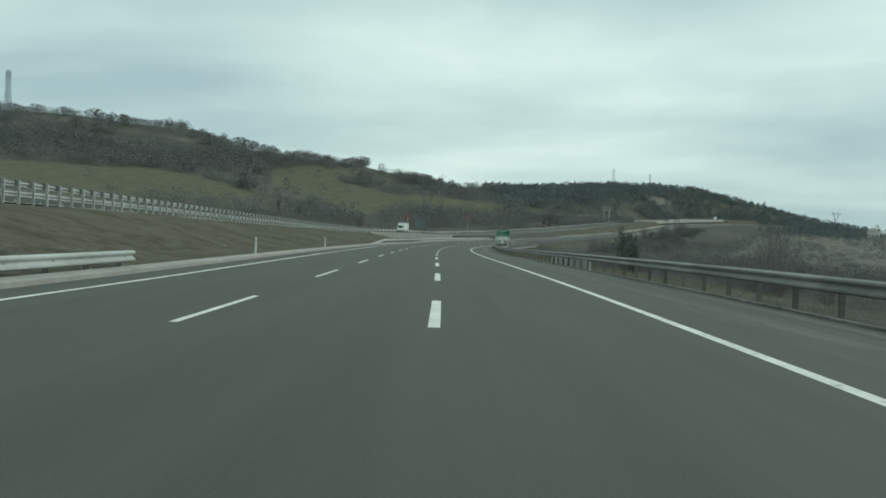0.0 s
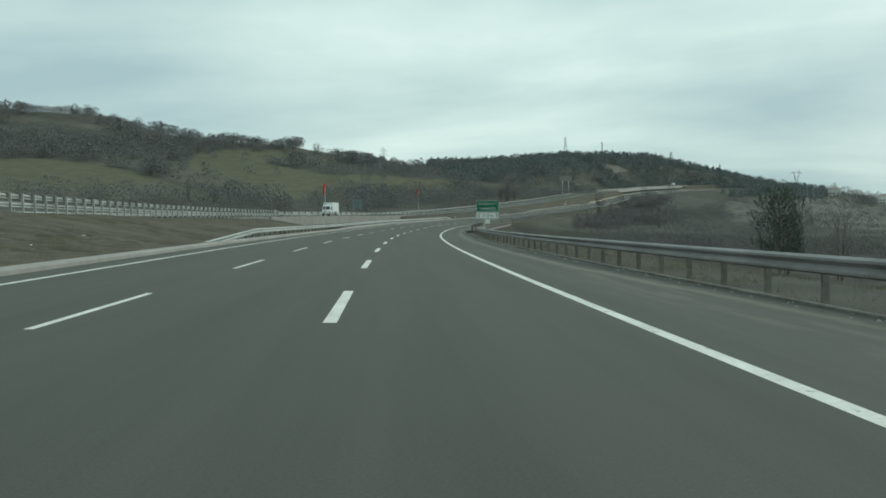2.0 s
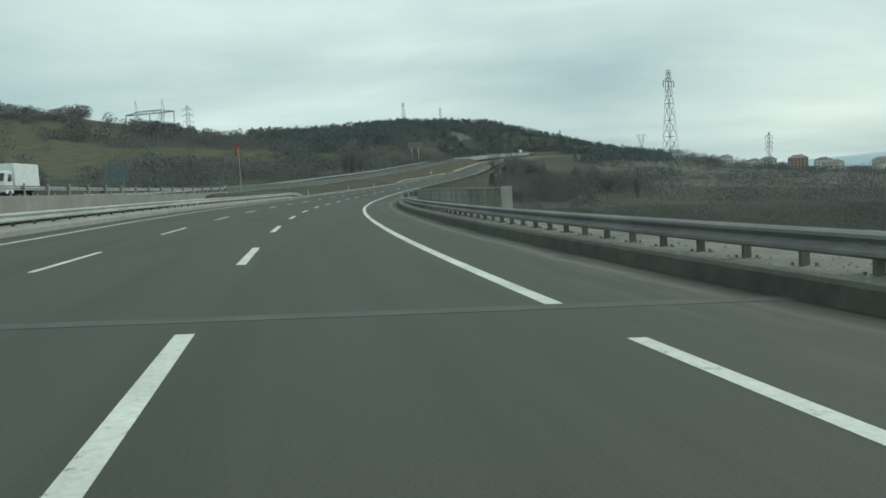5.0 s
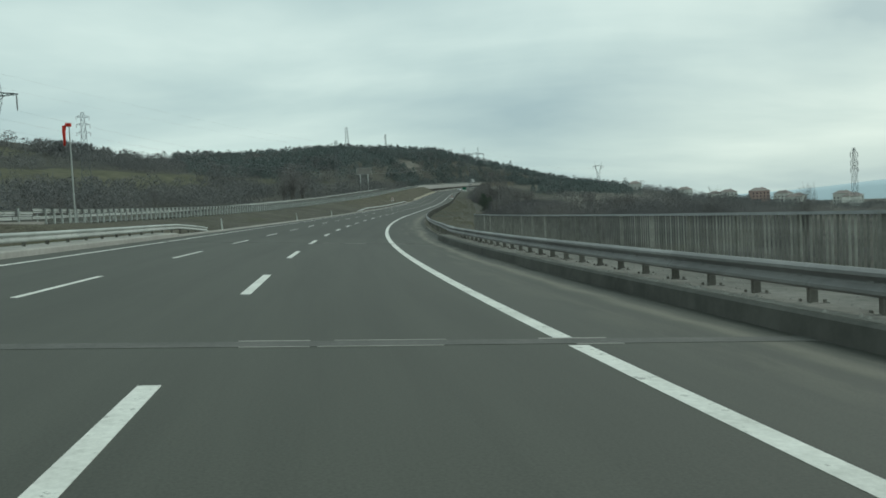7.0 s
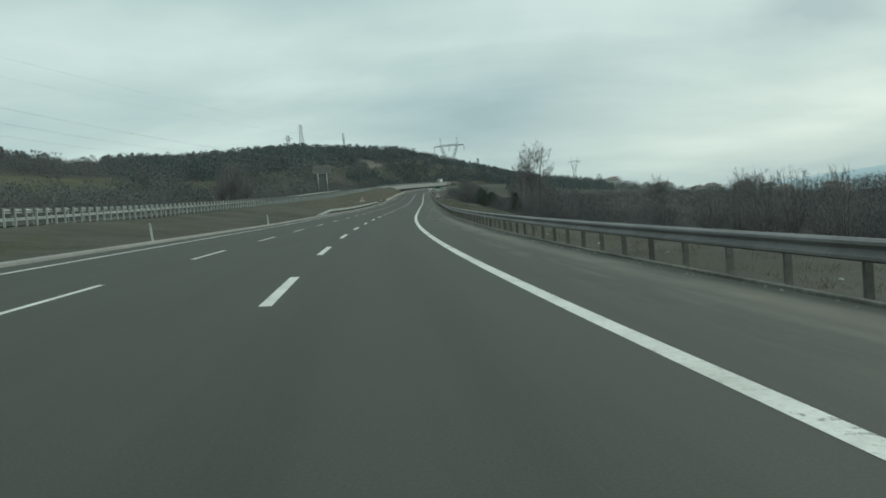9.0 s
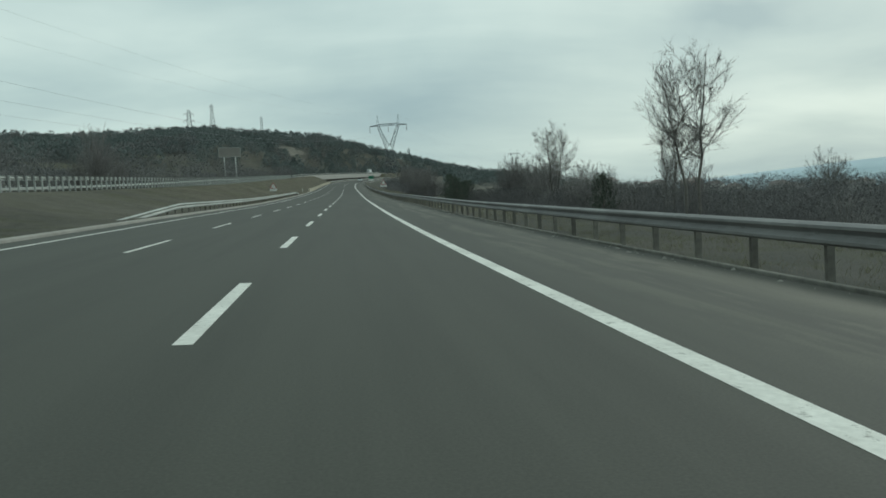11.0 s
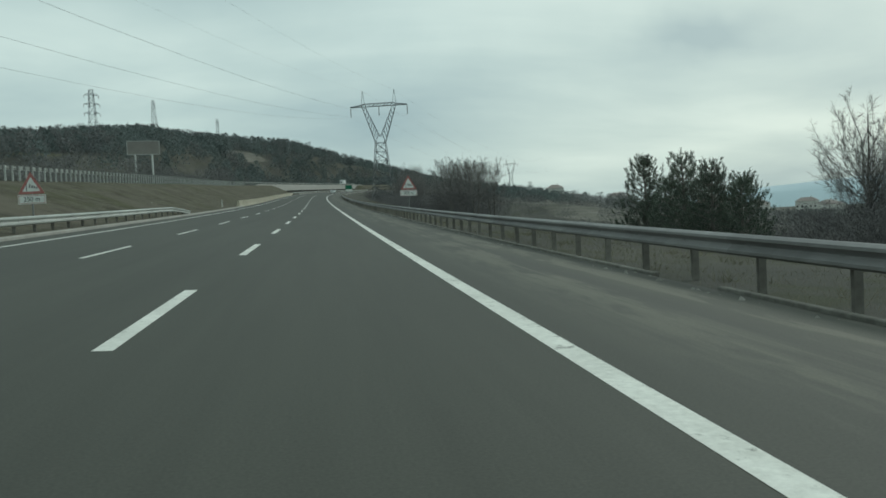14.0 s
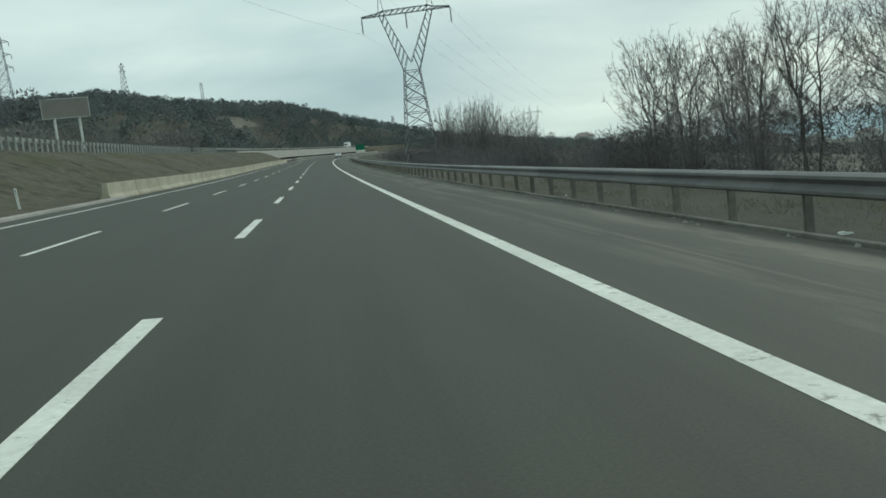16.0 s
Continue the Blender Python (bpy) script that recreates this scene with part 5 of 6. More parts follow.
# concrete barrier blocks
barrier = tagged(empty("concrete_barrier"), "row of weathered yellowish concrete barrier blocks at the road edge", "barrier")
prof = [(-0.26, 0.0), (-0.26, 0.09), (-0.15, 0.28), (-0.11, 0.80), (0.11, 0.80), (0.15, 0.28), (0.26, 0.09), (0.26, 0.0)]
L = 5.9
verts = [(x, y, z) for y in (-L / 2, L / 2) for x, z in prof]
faces = [(j, (j + 1) % 8, 8 + (j + 1) % 8, 8 + j) for j in range(8)] + [tuple(range(8))[::-1], tuple(range(8, 16))]
bm = bmesh.new()
bm.from_mesh(mesh_of("tmp", verts, faces))
bmesh.ops.recalc_face_normals(bm, faces=bm.faces)
bmesh.ops.bevel(bm, geom=[e for e in bm.edges if e.calc_face_angle(0) > 0.4], offset=0.02, segments=2, affect="EDGES")
block = from_bm("block", bm, M_CONCRETE_WARM)
for k in range(28):
    s = 541.0 + 5.93 * k
    child("block", block, barrier, along(s, -8.15 + 0.012 * (k % 3), -0.03, True, 6) @ Matrix.Rotation(radians(random.uniform(-0.2, 0.2)), 4, "Z"))


# ---- box truck on the opposite carriageway
def box_truck(m):
    th = tagged(empty("box_truck"), "white box truck driving on the opposite carriageway", "truck")
    th.matrix_world = m
    child("cargo_box", box_mesh("cargo_box", (-1.15, -1.0, 1.0), (1.15, 4.6, 3.45), M_TRUCK, 0.05), th)
    bm = bmesh.new()
    pts = [(-2.75, 0.55), (-2.9, 1.2), (-2.75, 1.7), (-2.25, 2.55), (-1.75, 2.75), (-1.1, 2.75), (-1.1, 0.55)]
    a = [bm.verts.new((-1.0, y, z)) for y, z in pts]
    b = [bm.verts.new((1.0, y, z)) for y, z in pts]
    bm.faces.new(a)
    bm.faces.new(b[::-1])
    for k in range(len(pts)):
        bm.faces.new((a[k], b[k], b[(k + 1) % 7], a[(k + 1) % 7]))
    bmesh.ops.recalc_face_normals(bm, faces=bm.faces)
    bmesh.ops.bevel(bm, geom=list(bm.edges), offset=0.06, segments=2, affect="EDGES")
    cab = child("cab", from_bm("cab", bm, M_TRUCK), th)
    ws = [(-0.86, -2.735, 1.76), (0.86, -2.735, 1.76), (0.80, -2.30, 2.5), (-0.80, -2.30, 2.5)]
    child("windscreen", mesh_of("windscreen", [Vector(p) + Vector((0, -0.03, 0.02)) for p in ws] + [Vector(p) for p in ws], [(0, 1, 2, 3), (7, 6, 5, 4), (0, 4, 5, 1), (1, 5, 6, 2), (2, 6, 7, 3), (3, 7, 4, 0)], M_GLASS), cab, label="dark windscreen")
    for x in (-0.72, 0.72):
        child("headlight", box_mesh("headlight", (x - 0.17, -2.93, 0.85), (x + 0.17, -2.84, 1.05), M_TRUCK, 0.02), cab)
        child("side_window", box_mesh("side_window", (x * 1.40 - 0.01, -2.0, 1.75), (x * 1.40 + 0.01, -1.3, 2.4), M_GLASS), cab)
        child("mirror", box_mesh("mirror", (x * 1.62 - 0.08, -2.35, 1.7), (x * 1.62 + 0.08, -2.25, 2.1), M_RUBBER, 0.02), cab)
    child("bumper", box_mesh("bumper", (-1.02, -2.98, 0.4), (1.02, -2.75, 0.72), M_RUBBER, 0.03), th)
    child("chassis", box_mesh("chassis", (-0.5, -2.6, 0.55), (0.5, 4.5, 1.0), M_RUBBER), th)
    bm = bmesh.new()
    bmesh.ops.create_cone(bm, cap_ends=True, segments=18, radius1=0.45, radius2=0.45, depth=0.28, matrix=Matrix.Rotation(radians(90), 4, "Y"))
    bmesh.ops.bevel(bm, geom=[e for e in bm.edges if len(e.link_faces) == 2 and e.calc_face_angle(0) > 1], offset=0.05, segments=2, affect="EDGES")
    wheel = from_bm("wheel", bm, M_RUBBER)
    bm = bmesh.new()
    bmesh.ops.create_cone(bm, cap_ends=True, segments=14, radius1=0.25, radius2=0.2, depth=0.32, matrix=Matrix.Rotation(radians(90), 4, "Y"))
    rim = from_bm("rim", bm, M_STEEL)
    for x in (-0.88, 0.88):
        for y in (-1.9, 3.1):
            w = child("wheel", wheel, th, Matrix.Translation((x, y, 0.45)))
            child("rim", rim, w)
    return th


def on_opposite(s, u):
    x, y = grid_place(s, u)
    return Vector((float(x), float(y), float(np.interp(s, S, SZ) + opp(s) + 0.03)))


box_truck(Matrix.Translation(on_opposite(217, -23.4)) @ Matrix.Rotation(turned(217, 0), 4, "Z") @ Matrix.Scale(0.8, 4))
box_truck(Matrix.Translation(on_opposite(955, -24.0)) @ Matrix.Rotation(turned(955, 0), 4, "Z"))


def small_car(place, turn, paint, label):
    th = tagged(empty("car", place, turn), label, "car")
    bm = bmesh.new()
    pts = [(-2.1, 0.35), (-2.15, 0.75), (-1.3, 0.95), (-0.6, 1.42), (0.9, 1.45), (1.75, 1.0), (2.05, 0.9), (2.1, 0.4)]
    a = [bm.verts.new((-0.85 + (0.14 if z > 1.2 else 0), y, z)) for y, z in pts]
    b = [bm.verts.new((0.85 - (0.14 if z > 1.2 else 0), y, z)) for y, z in pts]
    bm.faces.new(a)
    bm.faces.new(b[::-1])
    for k in range(8):
        bm.faces.new((a[k], b[k], b[(k + 1) % 8], a[(k + 1) % 8]))
    bmesh.ops.recalc_face_normals(bm, faces=bm.faces)
    bmesh.ops.bevel(bm, geom=list(bm.edges), offset=0.07, segments=2, affect="EDGES")
    child("body", from_bm("body", bm, paint), th)
    for y0, y1, z0, z1 in ((-1.22, -0.68, 1.0, 1.36), (1.0, 1.62, 1.06, 1.38)):
        q = [(-0.62, y0, z0 if y0 < 0 else z1), (0.62, y0, z0 if y0 < 0 else z1), (0.62, y1, z1 if y0 < 0 else z0), (-0.62, y1, z1 if y0 < 0 else z0)]
        n = Vector((0, -0.5 if y0 < 0 else 0.5, 0.8)) * 0.03
        child("window", mesh_of("window", [Vector(p) + n for p in q] + [Vector(p) - n for p in q], [(0, 1, 2, 3), (7, 6, 5, 4), (0, 4, 5, 1), (1, 5, 6, 2), (2, 6, 7, 3), (3, 7, 4, 0)], M_GLASS), th)
    bm = bmesh.new()
    bmesh.ops.create_cone(bm, cap_ends=True, segments=16, radius1=0.31, radius2=0.31, depth=0.2, matrix=Matrix.Rotation(radians(90), 4, "Y"))
    wheel = from_bm("wheel", bm, M_RUBBER)
    for x in (-0.78, 0.78):
        for y in (-1.3, 1.3):
            child("wheel", wheel, th, Matrix.Translation((x, y, 0.31)))
    return th


small_car(on_road(770, 1.9, 0.0), turned(770, 0, math.pi), M_TRUCK, "small white car far ahead in the lane")


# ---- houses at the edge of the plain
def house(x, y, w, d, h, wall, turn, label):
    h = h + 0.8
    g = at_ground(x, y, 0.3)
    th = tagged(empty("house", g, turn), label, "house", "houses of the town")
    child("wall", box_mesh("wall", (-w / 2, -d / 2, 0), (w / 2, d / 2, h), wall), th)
    e = 0.5
    r = 0.27 * d
    v = [(-w / 2 - e, -d / 2 - e, h), (w / 2 + e, -d / 2 - e, h), (w / 2 + e, d / 2 + e, h), (-w / 2 - e, d / 2 + e, h), (-w / 2 + (d * 0.35), 0, h + r), (w / 2 - (d * 0.35), 0, h + r)]
    child("roof", mesh_of("roof", v, [(0, 1, 5, 4), (2, 3, 4, 5), (1, 2, 5), (3, 0, 4), (3, 2, 1, 0)], M_ROOF), th, label="tiled hipped roof")
    child("chimney", box_mesh("chimney", (w * 0.15, -0.3, h + r * 0.4), (w * 0.15 + 0.7, 0.4, h + r + 0.8), wall), th)
    win = box_mesh("window", (-0.6, -0.04, -0.7), (0.6, 0.04, 0.7), M_GLASS)
    for k in range(int(h / 3)):
        for i in range(max(2, int(w / 3.2))):
            xx = -w / 2 + (i + 0.5) * w / max(2, int(w / 3.2))
            child("window", win, th, Matrix.Translation((xx, -d / 2 - 0.02, 1.6 + 3 * k)))
    return th


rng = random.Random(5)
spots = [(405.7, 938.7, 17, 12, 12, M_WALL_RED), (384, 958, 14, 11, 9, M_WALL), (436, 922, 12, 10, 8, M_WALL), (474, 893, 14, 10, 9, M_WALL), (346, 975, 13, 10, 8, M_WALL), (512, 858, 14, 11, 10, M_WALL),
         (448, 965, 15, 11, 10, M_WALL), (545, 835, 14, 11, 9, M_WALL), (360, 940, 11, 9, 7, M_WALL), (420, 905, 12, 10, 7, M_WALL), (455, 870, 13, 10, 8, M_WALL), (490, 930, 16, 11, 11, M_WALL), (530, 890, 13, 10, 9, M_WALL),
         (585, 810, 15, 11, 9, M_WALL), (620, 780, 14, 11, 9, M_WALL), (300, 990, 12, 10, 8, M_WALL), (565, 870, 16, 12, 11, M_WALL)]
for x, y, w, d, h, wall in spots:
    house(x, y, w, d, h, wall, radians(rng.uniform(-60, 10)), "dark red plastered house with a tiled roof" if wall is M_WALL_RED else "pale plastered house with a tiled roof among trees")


# distant mountains, outside the ground's rise; their haze is painted into the colour
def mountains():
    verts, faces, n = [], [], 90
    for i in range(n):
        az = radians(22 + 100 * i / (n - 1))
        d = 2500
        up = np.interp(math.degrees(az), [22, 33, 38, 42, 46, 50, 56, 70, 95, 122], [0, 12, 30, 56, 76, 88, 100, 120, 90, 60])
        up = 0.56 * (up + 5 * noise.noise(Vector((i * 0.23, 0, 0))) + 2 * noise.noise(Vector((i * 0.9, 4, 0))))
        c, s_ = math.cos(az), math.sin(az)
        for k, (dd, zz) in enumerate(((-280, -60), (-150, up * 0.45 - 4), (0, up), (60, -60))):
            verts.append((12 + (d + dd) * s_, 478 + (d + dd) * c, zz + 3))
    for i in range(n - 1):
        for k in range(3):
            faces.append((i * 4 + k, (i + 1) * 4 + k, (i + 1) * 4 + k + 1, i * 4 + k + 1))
    return tagged(new("backdrop", mesh_of("backdrop", verts, faces, M_MOUNTAIN, True)), "distant mountains, haze put into their pale blue colour", "mountains", kind="structure")


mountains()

# green direction sign beyond the thicket, where the road bends away
g = stand(697.4, 10.3)
ns = tagged(empty("direction_sign", g, turned(697, 0)), "small green and white direction sign beside the bend", "road sign")
nz = on_road(697.4, 10.3, 3.4).z - g.z
child("panel", box_mesh("panel", (-1.1, -0.03, nz - 1.3), (1.1, 0.03, nz), M_GREEN, 0.01), ns)
child("plate", box_mesh("plate", (-1.1, -0.03, nz - 1.9), (1.1, 0.03, nz - 1.34), M_WHITE, 0.01), ns)
for x in (-0.8, 0.8):
    child("post", pole("post", nz - 0.1, 0.05, M_STEEL, x, 0.08), ns)

# crumbled mortar and grit lying on the viaduct's walkway
def rubble(name, label, s0, s1, u0, u1, dz, n, seed):
    rg = random.Random(seed)
    v, f = [], []
    for _ in range(n):
        c = on_road(rg.uniform(s0, s1), u0 + (u1 - u0) * rg.random() ** 1.6, dz)
        r = 0.012 + 0.045 * rg.random() ** 3
        k = len(v)
        for d in ((1, 0, 0), (0, 1, 0), (-1, 0, 0), (0, -1, 0), (0, 0, 1)):
            v.append((c.x + d[0] * r * rg.uniform(0.6, 1.5), c.y + d[1] * r * rg.uniform(0.6, 1.5), c.z - 0.004 + d[2] * r * rg.uniform(0.5, 1.1)))
        f += [(k, k + 1, k + 4), (k + 1, k + 2, k + 4), (k + 2, k + 3, k + 4), (k + 3, k, k + 4)]
    tagged(new(name, mesh_of(name, v, f, M_CONCRETE)), label, "rubble", kind="stuff")


rubble("rubble", "grit and crumbled mortar on the viaduct walkway", V0 + 0.5, V1 - 0.5, 6.7, 8.6, 0.292, 2600, 41)
rubble("gutter_grit", "loose grit along the shoulder kerb", 60, 156, 6.9, 7.3, 0.0, 500, 42)
rubble("gutter_grit", "loose grit along the shoulder kerb", 262, 640, 6.9, 7.3, 0.0, 1600, 43)

# bits of litter along the verge
rl = random.Random(77)
litters = []
for k in range(3):
    bm = bmesh.new()
    bmesh.ops.create_icosphere(bm, subdivisions=2, radius=0.1)
    for v in bm.verts:
        n = noise.noise(v.co * 14 + Vector((k * 7, 0, 0)))
        v.co = Vector((v.co.x * (1 + 0.9 * n), v.co.y * (0.7 + 0.9 * n), max(-0.02, v.co.z * (0.45 + 0.7 * n))))
    bmesh.ops.scale(bm, vec=(0.55, 0.55, 0.55), verts=bm.verts)
    litters.append(from_bm("litter", bm, M_WHITE))
for s, u in ((57, 8.0), (61.5, 8.3), (66, 8.2), (283, 8.6), (288.5, 9.2), (297, 9.4), (302, 8.9), (311, 9.0), (404, 8.8), (431, 9.3), (497.5, 8.4), (499, 9.6), (503.5, 8.1), (509, 7.9), (521, 8.0), (95, -12), (88, -11), (70, -14.5), (40, -10.5), (505, -12)):
    ob = new("litter", rl.choice(litters))
    g = stand(s, u)
    ob.matrix_world = Matrix.Translation(g + Vector((0, 0, 0.02))) @ Matrix.Rotation(rl.uniform(0, 6), 4, "Z") @ Matrix.Diagonal((rl.uniform(0.7, 1.6), rl.uniform(0.6, 1.1), rl.uniform(0.7, 1.2), 1))
    tagged(ob, "crumpled white scrap of litter on the verge", "litter", "litter along the verge")


# ---- trees and shrubs
def blades(centres, dirs, length, width, rg):
    """Thin triangles from the centres along the dirs: numpy verts, faces."""
    n = len(centres)
    side = np.cross(dirs, rg.normal(size=(n, 3)))
    side /= np.maximum(np.linalg.norm(side, axis=1, keepdims=True), 1e-6)
    a = centres - side * width[:, None] / 2
    b = centres + side * width[:, None] / 2
    c = centres + dirs * length[:, None]
    v = np.stack([a, b, c], 1).reshape(-1, 3)
    return v, np.arange(3 * n).reshape(-1, 3)


def crown_tree(seed, h, r, base, stems, limbs, twigs, fine, rise=0.35):
    """A bare tree: stems, limbs bowed out to the crown's skin, twigs and fine twigs along them. Returns trunk and crown meshes."""
    rg = np.random.default_rng(seed)
    stem_lines, wood, cs, ds, ls, ws = [], [], [], [], [], []
    for k in range(stems):
        a = 2 * math.pi * k / stems + rg.uniform(-0.5, 0.5)
        lean = 0.0 if stems == 1 else rg.uniform(0.15, 0.55) * r
        foot = np.array([math.cos(a), math.sin(a), 0]) * (0.0 if stems == 1 else 0.25)
        top = np.array([math.cos(a) * lean + rg.normal() * 0.1 * r, math.sin(a) * lean + rg.normal() * 0.1 * r, h * rg.uniform(0.80, 0.95)])
        line = [foot * (1 - t) + top * t ** np.array([1.3, 1.3, 1.0]) + np.append(rg.normal(size=2) * 0.02 * h * t, 0) for t in np.linspace(0, 1, 8)]
        line[0] = line[0] - np.array([0, 0, 0.4])
        stem_lines.append(np.array(line))
        thick = h * 0.0125 / stems ** 0.4
        wood.append(tube(line, [thick * (1 - 0.86 * t) for t in np.linspace(0, 1, 8)], 6))
    boughs = []
    mid, half = (base + 1) / 2 * h, (1 - base) / 2 * h
    for j in range(limbs):
        v = rg.normal(size=3)
        v /= np.linalg.norm(v)
        v[2] = v[2] * 0.88 + 0.08
        q = np.array([0, 0, mid]) + np.array([v[0] * r, v[1] * r, v[2] * half]) * rg.uniform(0.6, 0.92)
        q[2] = max(q[2], base * h * 0.9)
        line = stem_lines[j % stems]
        zo = np.clip(base * h * 0.8 + (q[2] - base * h) * rg.uniform(max(0.05, rise - 0.2), rise + 0.25), 0.06 * h, line[-1][2] * 0.97)
        o = np.array([np.interp(zo, line[:, 2], line[:, i]) for i in range(3)])
        m = o * 0.5 + q * 0.5 + np.array([0, 0, -0.05]) * np.linalg.norm(q - o) + rg.normal(size=3) * 0.06 * np.linalg.norm(q - o)
        m[:2] += (q - o)[:2] * 0.14
        ts = np.linspace(0, 1, 6)[:, None]
        path = o * (1 - ts) ** 2 + 2 * m * ts * (1 - ts) + q * ts ** 2
        path[1:-1] += rg.normal(size=(4, 3)) * 0.012 * h
        size = np.linalg.norm(q - o)
        boughs.append(tube(path, [max(0.007, size * 0.0068 * (1 - 0.8 * t)) for t in np.linspace(0, 1, 6)], 3, False))
        for w in rg.uniform(0.22, 1.0, twigs):
            p = np.array([np.interp(w, ts[:, 0], path[:, i]) for i in range(3)])
            i = min(int(w * 5), 4)
            d = (path[i + 1] - path[i]) / np.linalg.norm(path[i + 1] - path[i])
            d = d * 0.8 + rg.normal(size=3) * 0.45 + np.array([0, 0, 0.22])
            d /= np.linalg.norm(d)
            ln = rg.uniform(0.05, 0.12) * h * (1.2 - 0.6 * w)
            cs.append(p), ds.append(d), ls.append(ln), ws.append(0.016)
            for _ in range(fine):
                e = d * 0.8 + rg.normal(size=3) * 0.5 + np.array([0, 0, 0.15])
                cs.append(p + d * ln * rg.uniform(0.2, 0.95)), ds.append(e / np.linalg.norm(e)), ls.append(rg.uniform(0.025, 0.06) * h), ws.append(0.013)
    v, f = join(wood)
    trunk = mesh_of("trunk", v, f, M_BARK, True)
    bv, bf = join(boughs)
    tv, tf = blades(np.array(cs), np.array(ds), np.array(ls), np.array(ws), rg)
    crown = mesh_of("crown", [tuple(p) for p in bv] + [tuple(p) for p in tv], [tuple(q) for q in bf] + [tuple(int(i) + len(bv) for i in q) for q in tf], M_TWIG)
    return trunk, crown


def bare_tree(label, *args, **kw):
    trunk, crown = crown_tree(*args, **kw)
    th = tagged(empty("bare_tree"), label, "tree", "bare trees by the road")
    child("trunk", trunk, th)
    child("crown", crown, th)
    return th


def shrub_mesh(seed, r, h, n, mat):
    rg = np.random.default_rng(seed)
    lobes = [(rg.uniform(-0.5, 0.5) * r, rg.uniform(-0.5, 0.5) * r, rg.uniform(0.65, 1.0)) for _ in range(5)]
    k = rg.integers(0, 5, n)
    ang, rad = rg.uniform(0, 2 * np.pi, n), np.sqrt(rg.uniform(0, 1, n)) * r * 0.62
    lx, ly, lh = np.array(lobes)[k].T
    x, y = lx + rad * np.cos(ang), ly + rad * np.sin(ang)
    top = h * lh * np.sqrt(np.clip(1 - (rad / (r * 0.64)) ** 2, 0.05, 1))
    z = rg.uniform(0, 0.86, n) ** 0.8 * top
    d = np.stack([np.cos(ang) * 0.45 + rg.normal(size=n) * 0.35, np.sin(ang) * 0.45 + rg.normal(size=n) * 0.35, 0.75 + rg.uniform(0, 0.5, n)], 1)
    d /= np.linalg.norm(d, axis=1, keepdims=True)
    v, f = blades(np.stack([x, y, z], 1), d, rg.uniform(0.22, 0.6, n) * (h / 3) ** 0.5, rg.uniform(0.010, 0.022, n), rg)
    return mesh_of("shrub", v, f, mat)


def pine(seed, h, label, round_crown=False):
    rg = random.Random(seed)
    ng = np.random.default_rng(seed)
    th = tagged(empty("pine_tree"), label, "tree", "young pines")
    v, f = tube([(0, 0, -0.3), (0.05, 0, h * 0.5), (0, 0.04, h * 0.96)], [h * 0.025, h * 0.016, 0.02], 7)
    pieces = [(v, f)]
    cs, ds, ls = [], [], []
    z = h * 0.08
    while z < h * 0.97:
        t = z / h
        reach = h * 0.40 * (1 - t) ** 0.75 + 0.22
        if round_crown:
            reach = h * 0.34 * max(0.1, 1 - ((t - 0.45) / 0.6) ** 2) * rg.uniform(0.7, 1.1) + 0.15
        m = rg.randint(4, 6)
        a0 = rg.uniform(0, 6)
        for k in range(m):
            a = a0 + 2 * math.pi * k / m + rg.uniform(-0.3, 0.3)
            rr = reach * rg.uniform(0.75, 1.1)
            tip = Vector((math.cos(a) * rr, math.sin(a) * rr, z + rr * (0.22 + 0.5 * t)))
            pieces.append(tube([(0, 0, z), tip], [0.03, 0.01], 4, False))
            for q in range(3 + int(rr * 4)):
                w = rg.uniform(0.3, 1.0)
                c = Vector((0, 0, z)).lerp(tip, w) + Vector((rg.gauss(0, 0.12), rg.gauss(0, 0.12), rg.gauss(0, 0.06)))
                up = Vector((math.cos(a) * 0.35, math.sin(a) * 0.35, 1)).normalized()
                for _ in range(16):
                    j = rg.uniform(0, 0.34)
                    cs.append(c + up * j)
                    ds.append((up * 0.7 + Vector((rg.gauss(0, 0.6), rg.gauss(0, 0.6), rg.gauss(0, 0.25)))).normalized())
                    ls.append(rg.uniform(0.13, 0.24))
        z += h * rg.uniform(0.045, 0.075)
    v, f = join(pieces)
    child("trunk", mesh_of("trunk", v, f, M_BARK), th)
    n = len(cs)
    v, f = blades(np.array([tuple(c) for c in cs]), np.array([tuple(d) for d in ds]), np.array(ls), np.full(n, 0.035), ng)
    child("crown", mesh_of("crown", v, f, M_NEEDLE), th)
    return th


def put(th, place, scale=1.0, turn=0.0, copy=True):
    m = Matrix.Translation(place) @ Matrix.Rotation(turn, 4, "Z")
    if copy:
        ob = copy_thing(th, m)
    else:
        ob = th
        ob.matrix_basis = m
    ob.scale = (scale, scale, scale)
    return ob


# masters stand where they belong themselves: (height, crown radius) are those of the master
tree_a = bare_tree("tall slender bare tree rising above roadside scrub", 11, 10.0, 2.7, 0.30, 2, 64, 13, 8, rise=0.6)
put(tree_a, stand(420.6, 22.5), 1.0, 0.4, False)
tree_b = bare_tree("round-crowned bare tree above roadside scrub", 23, 7.7, 2.8, 0.13, 1, 120, 13, 7, rise=0.42)
put(tree_b, stand(452.5, 26.5), 1.0, 0.0, False)
tree_c = bare_tree("bushy bare tree with many stems beside the rail", 37, 7.3, 2.6, 0.14, 3, 66, 11, 6, rise=0.5)
put(tree_c, stand(518.8, 18.0), 0.98, 0.0, False)
tree_d = bare_tree("bare multi-stemmed tree with fine dense twigs", 51, 9.2, 2.8, 0.08, 5, 84, 11, 6, rise=0.3)
put(tree_d, stand(588, 20), 1.0, 0.0, False)
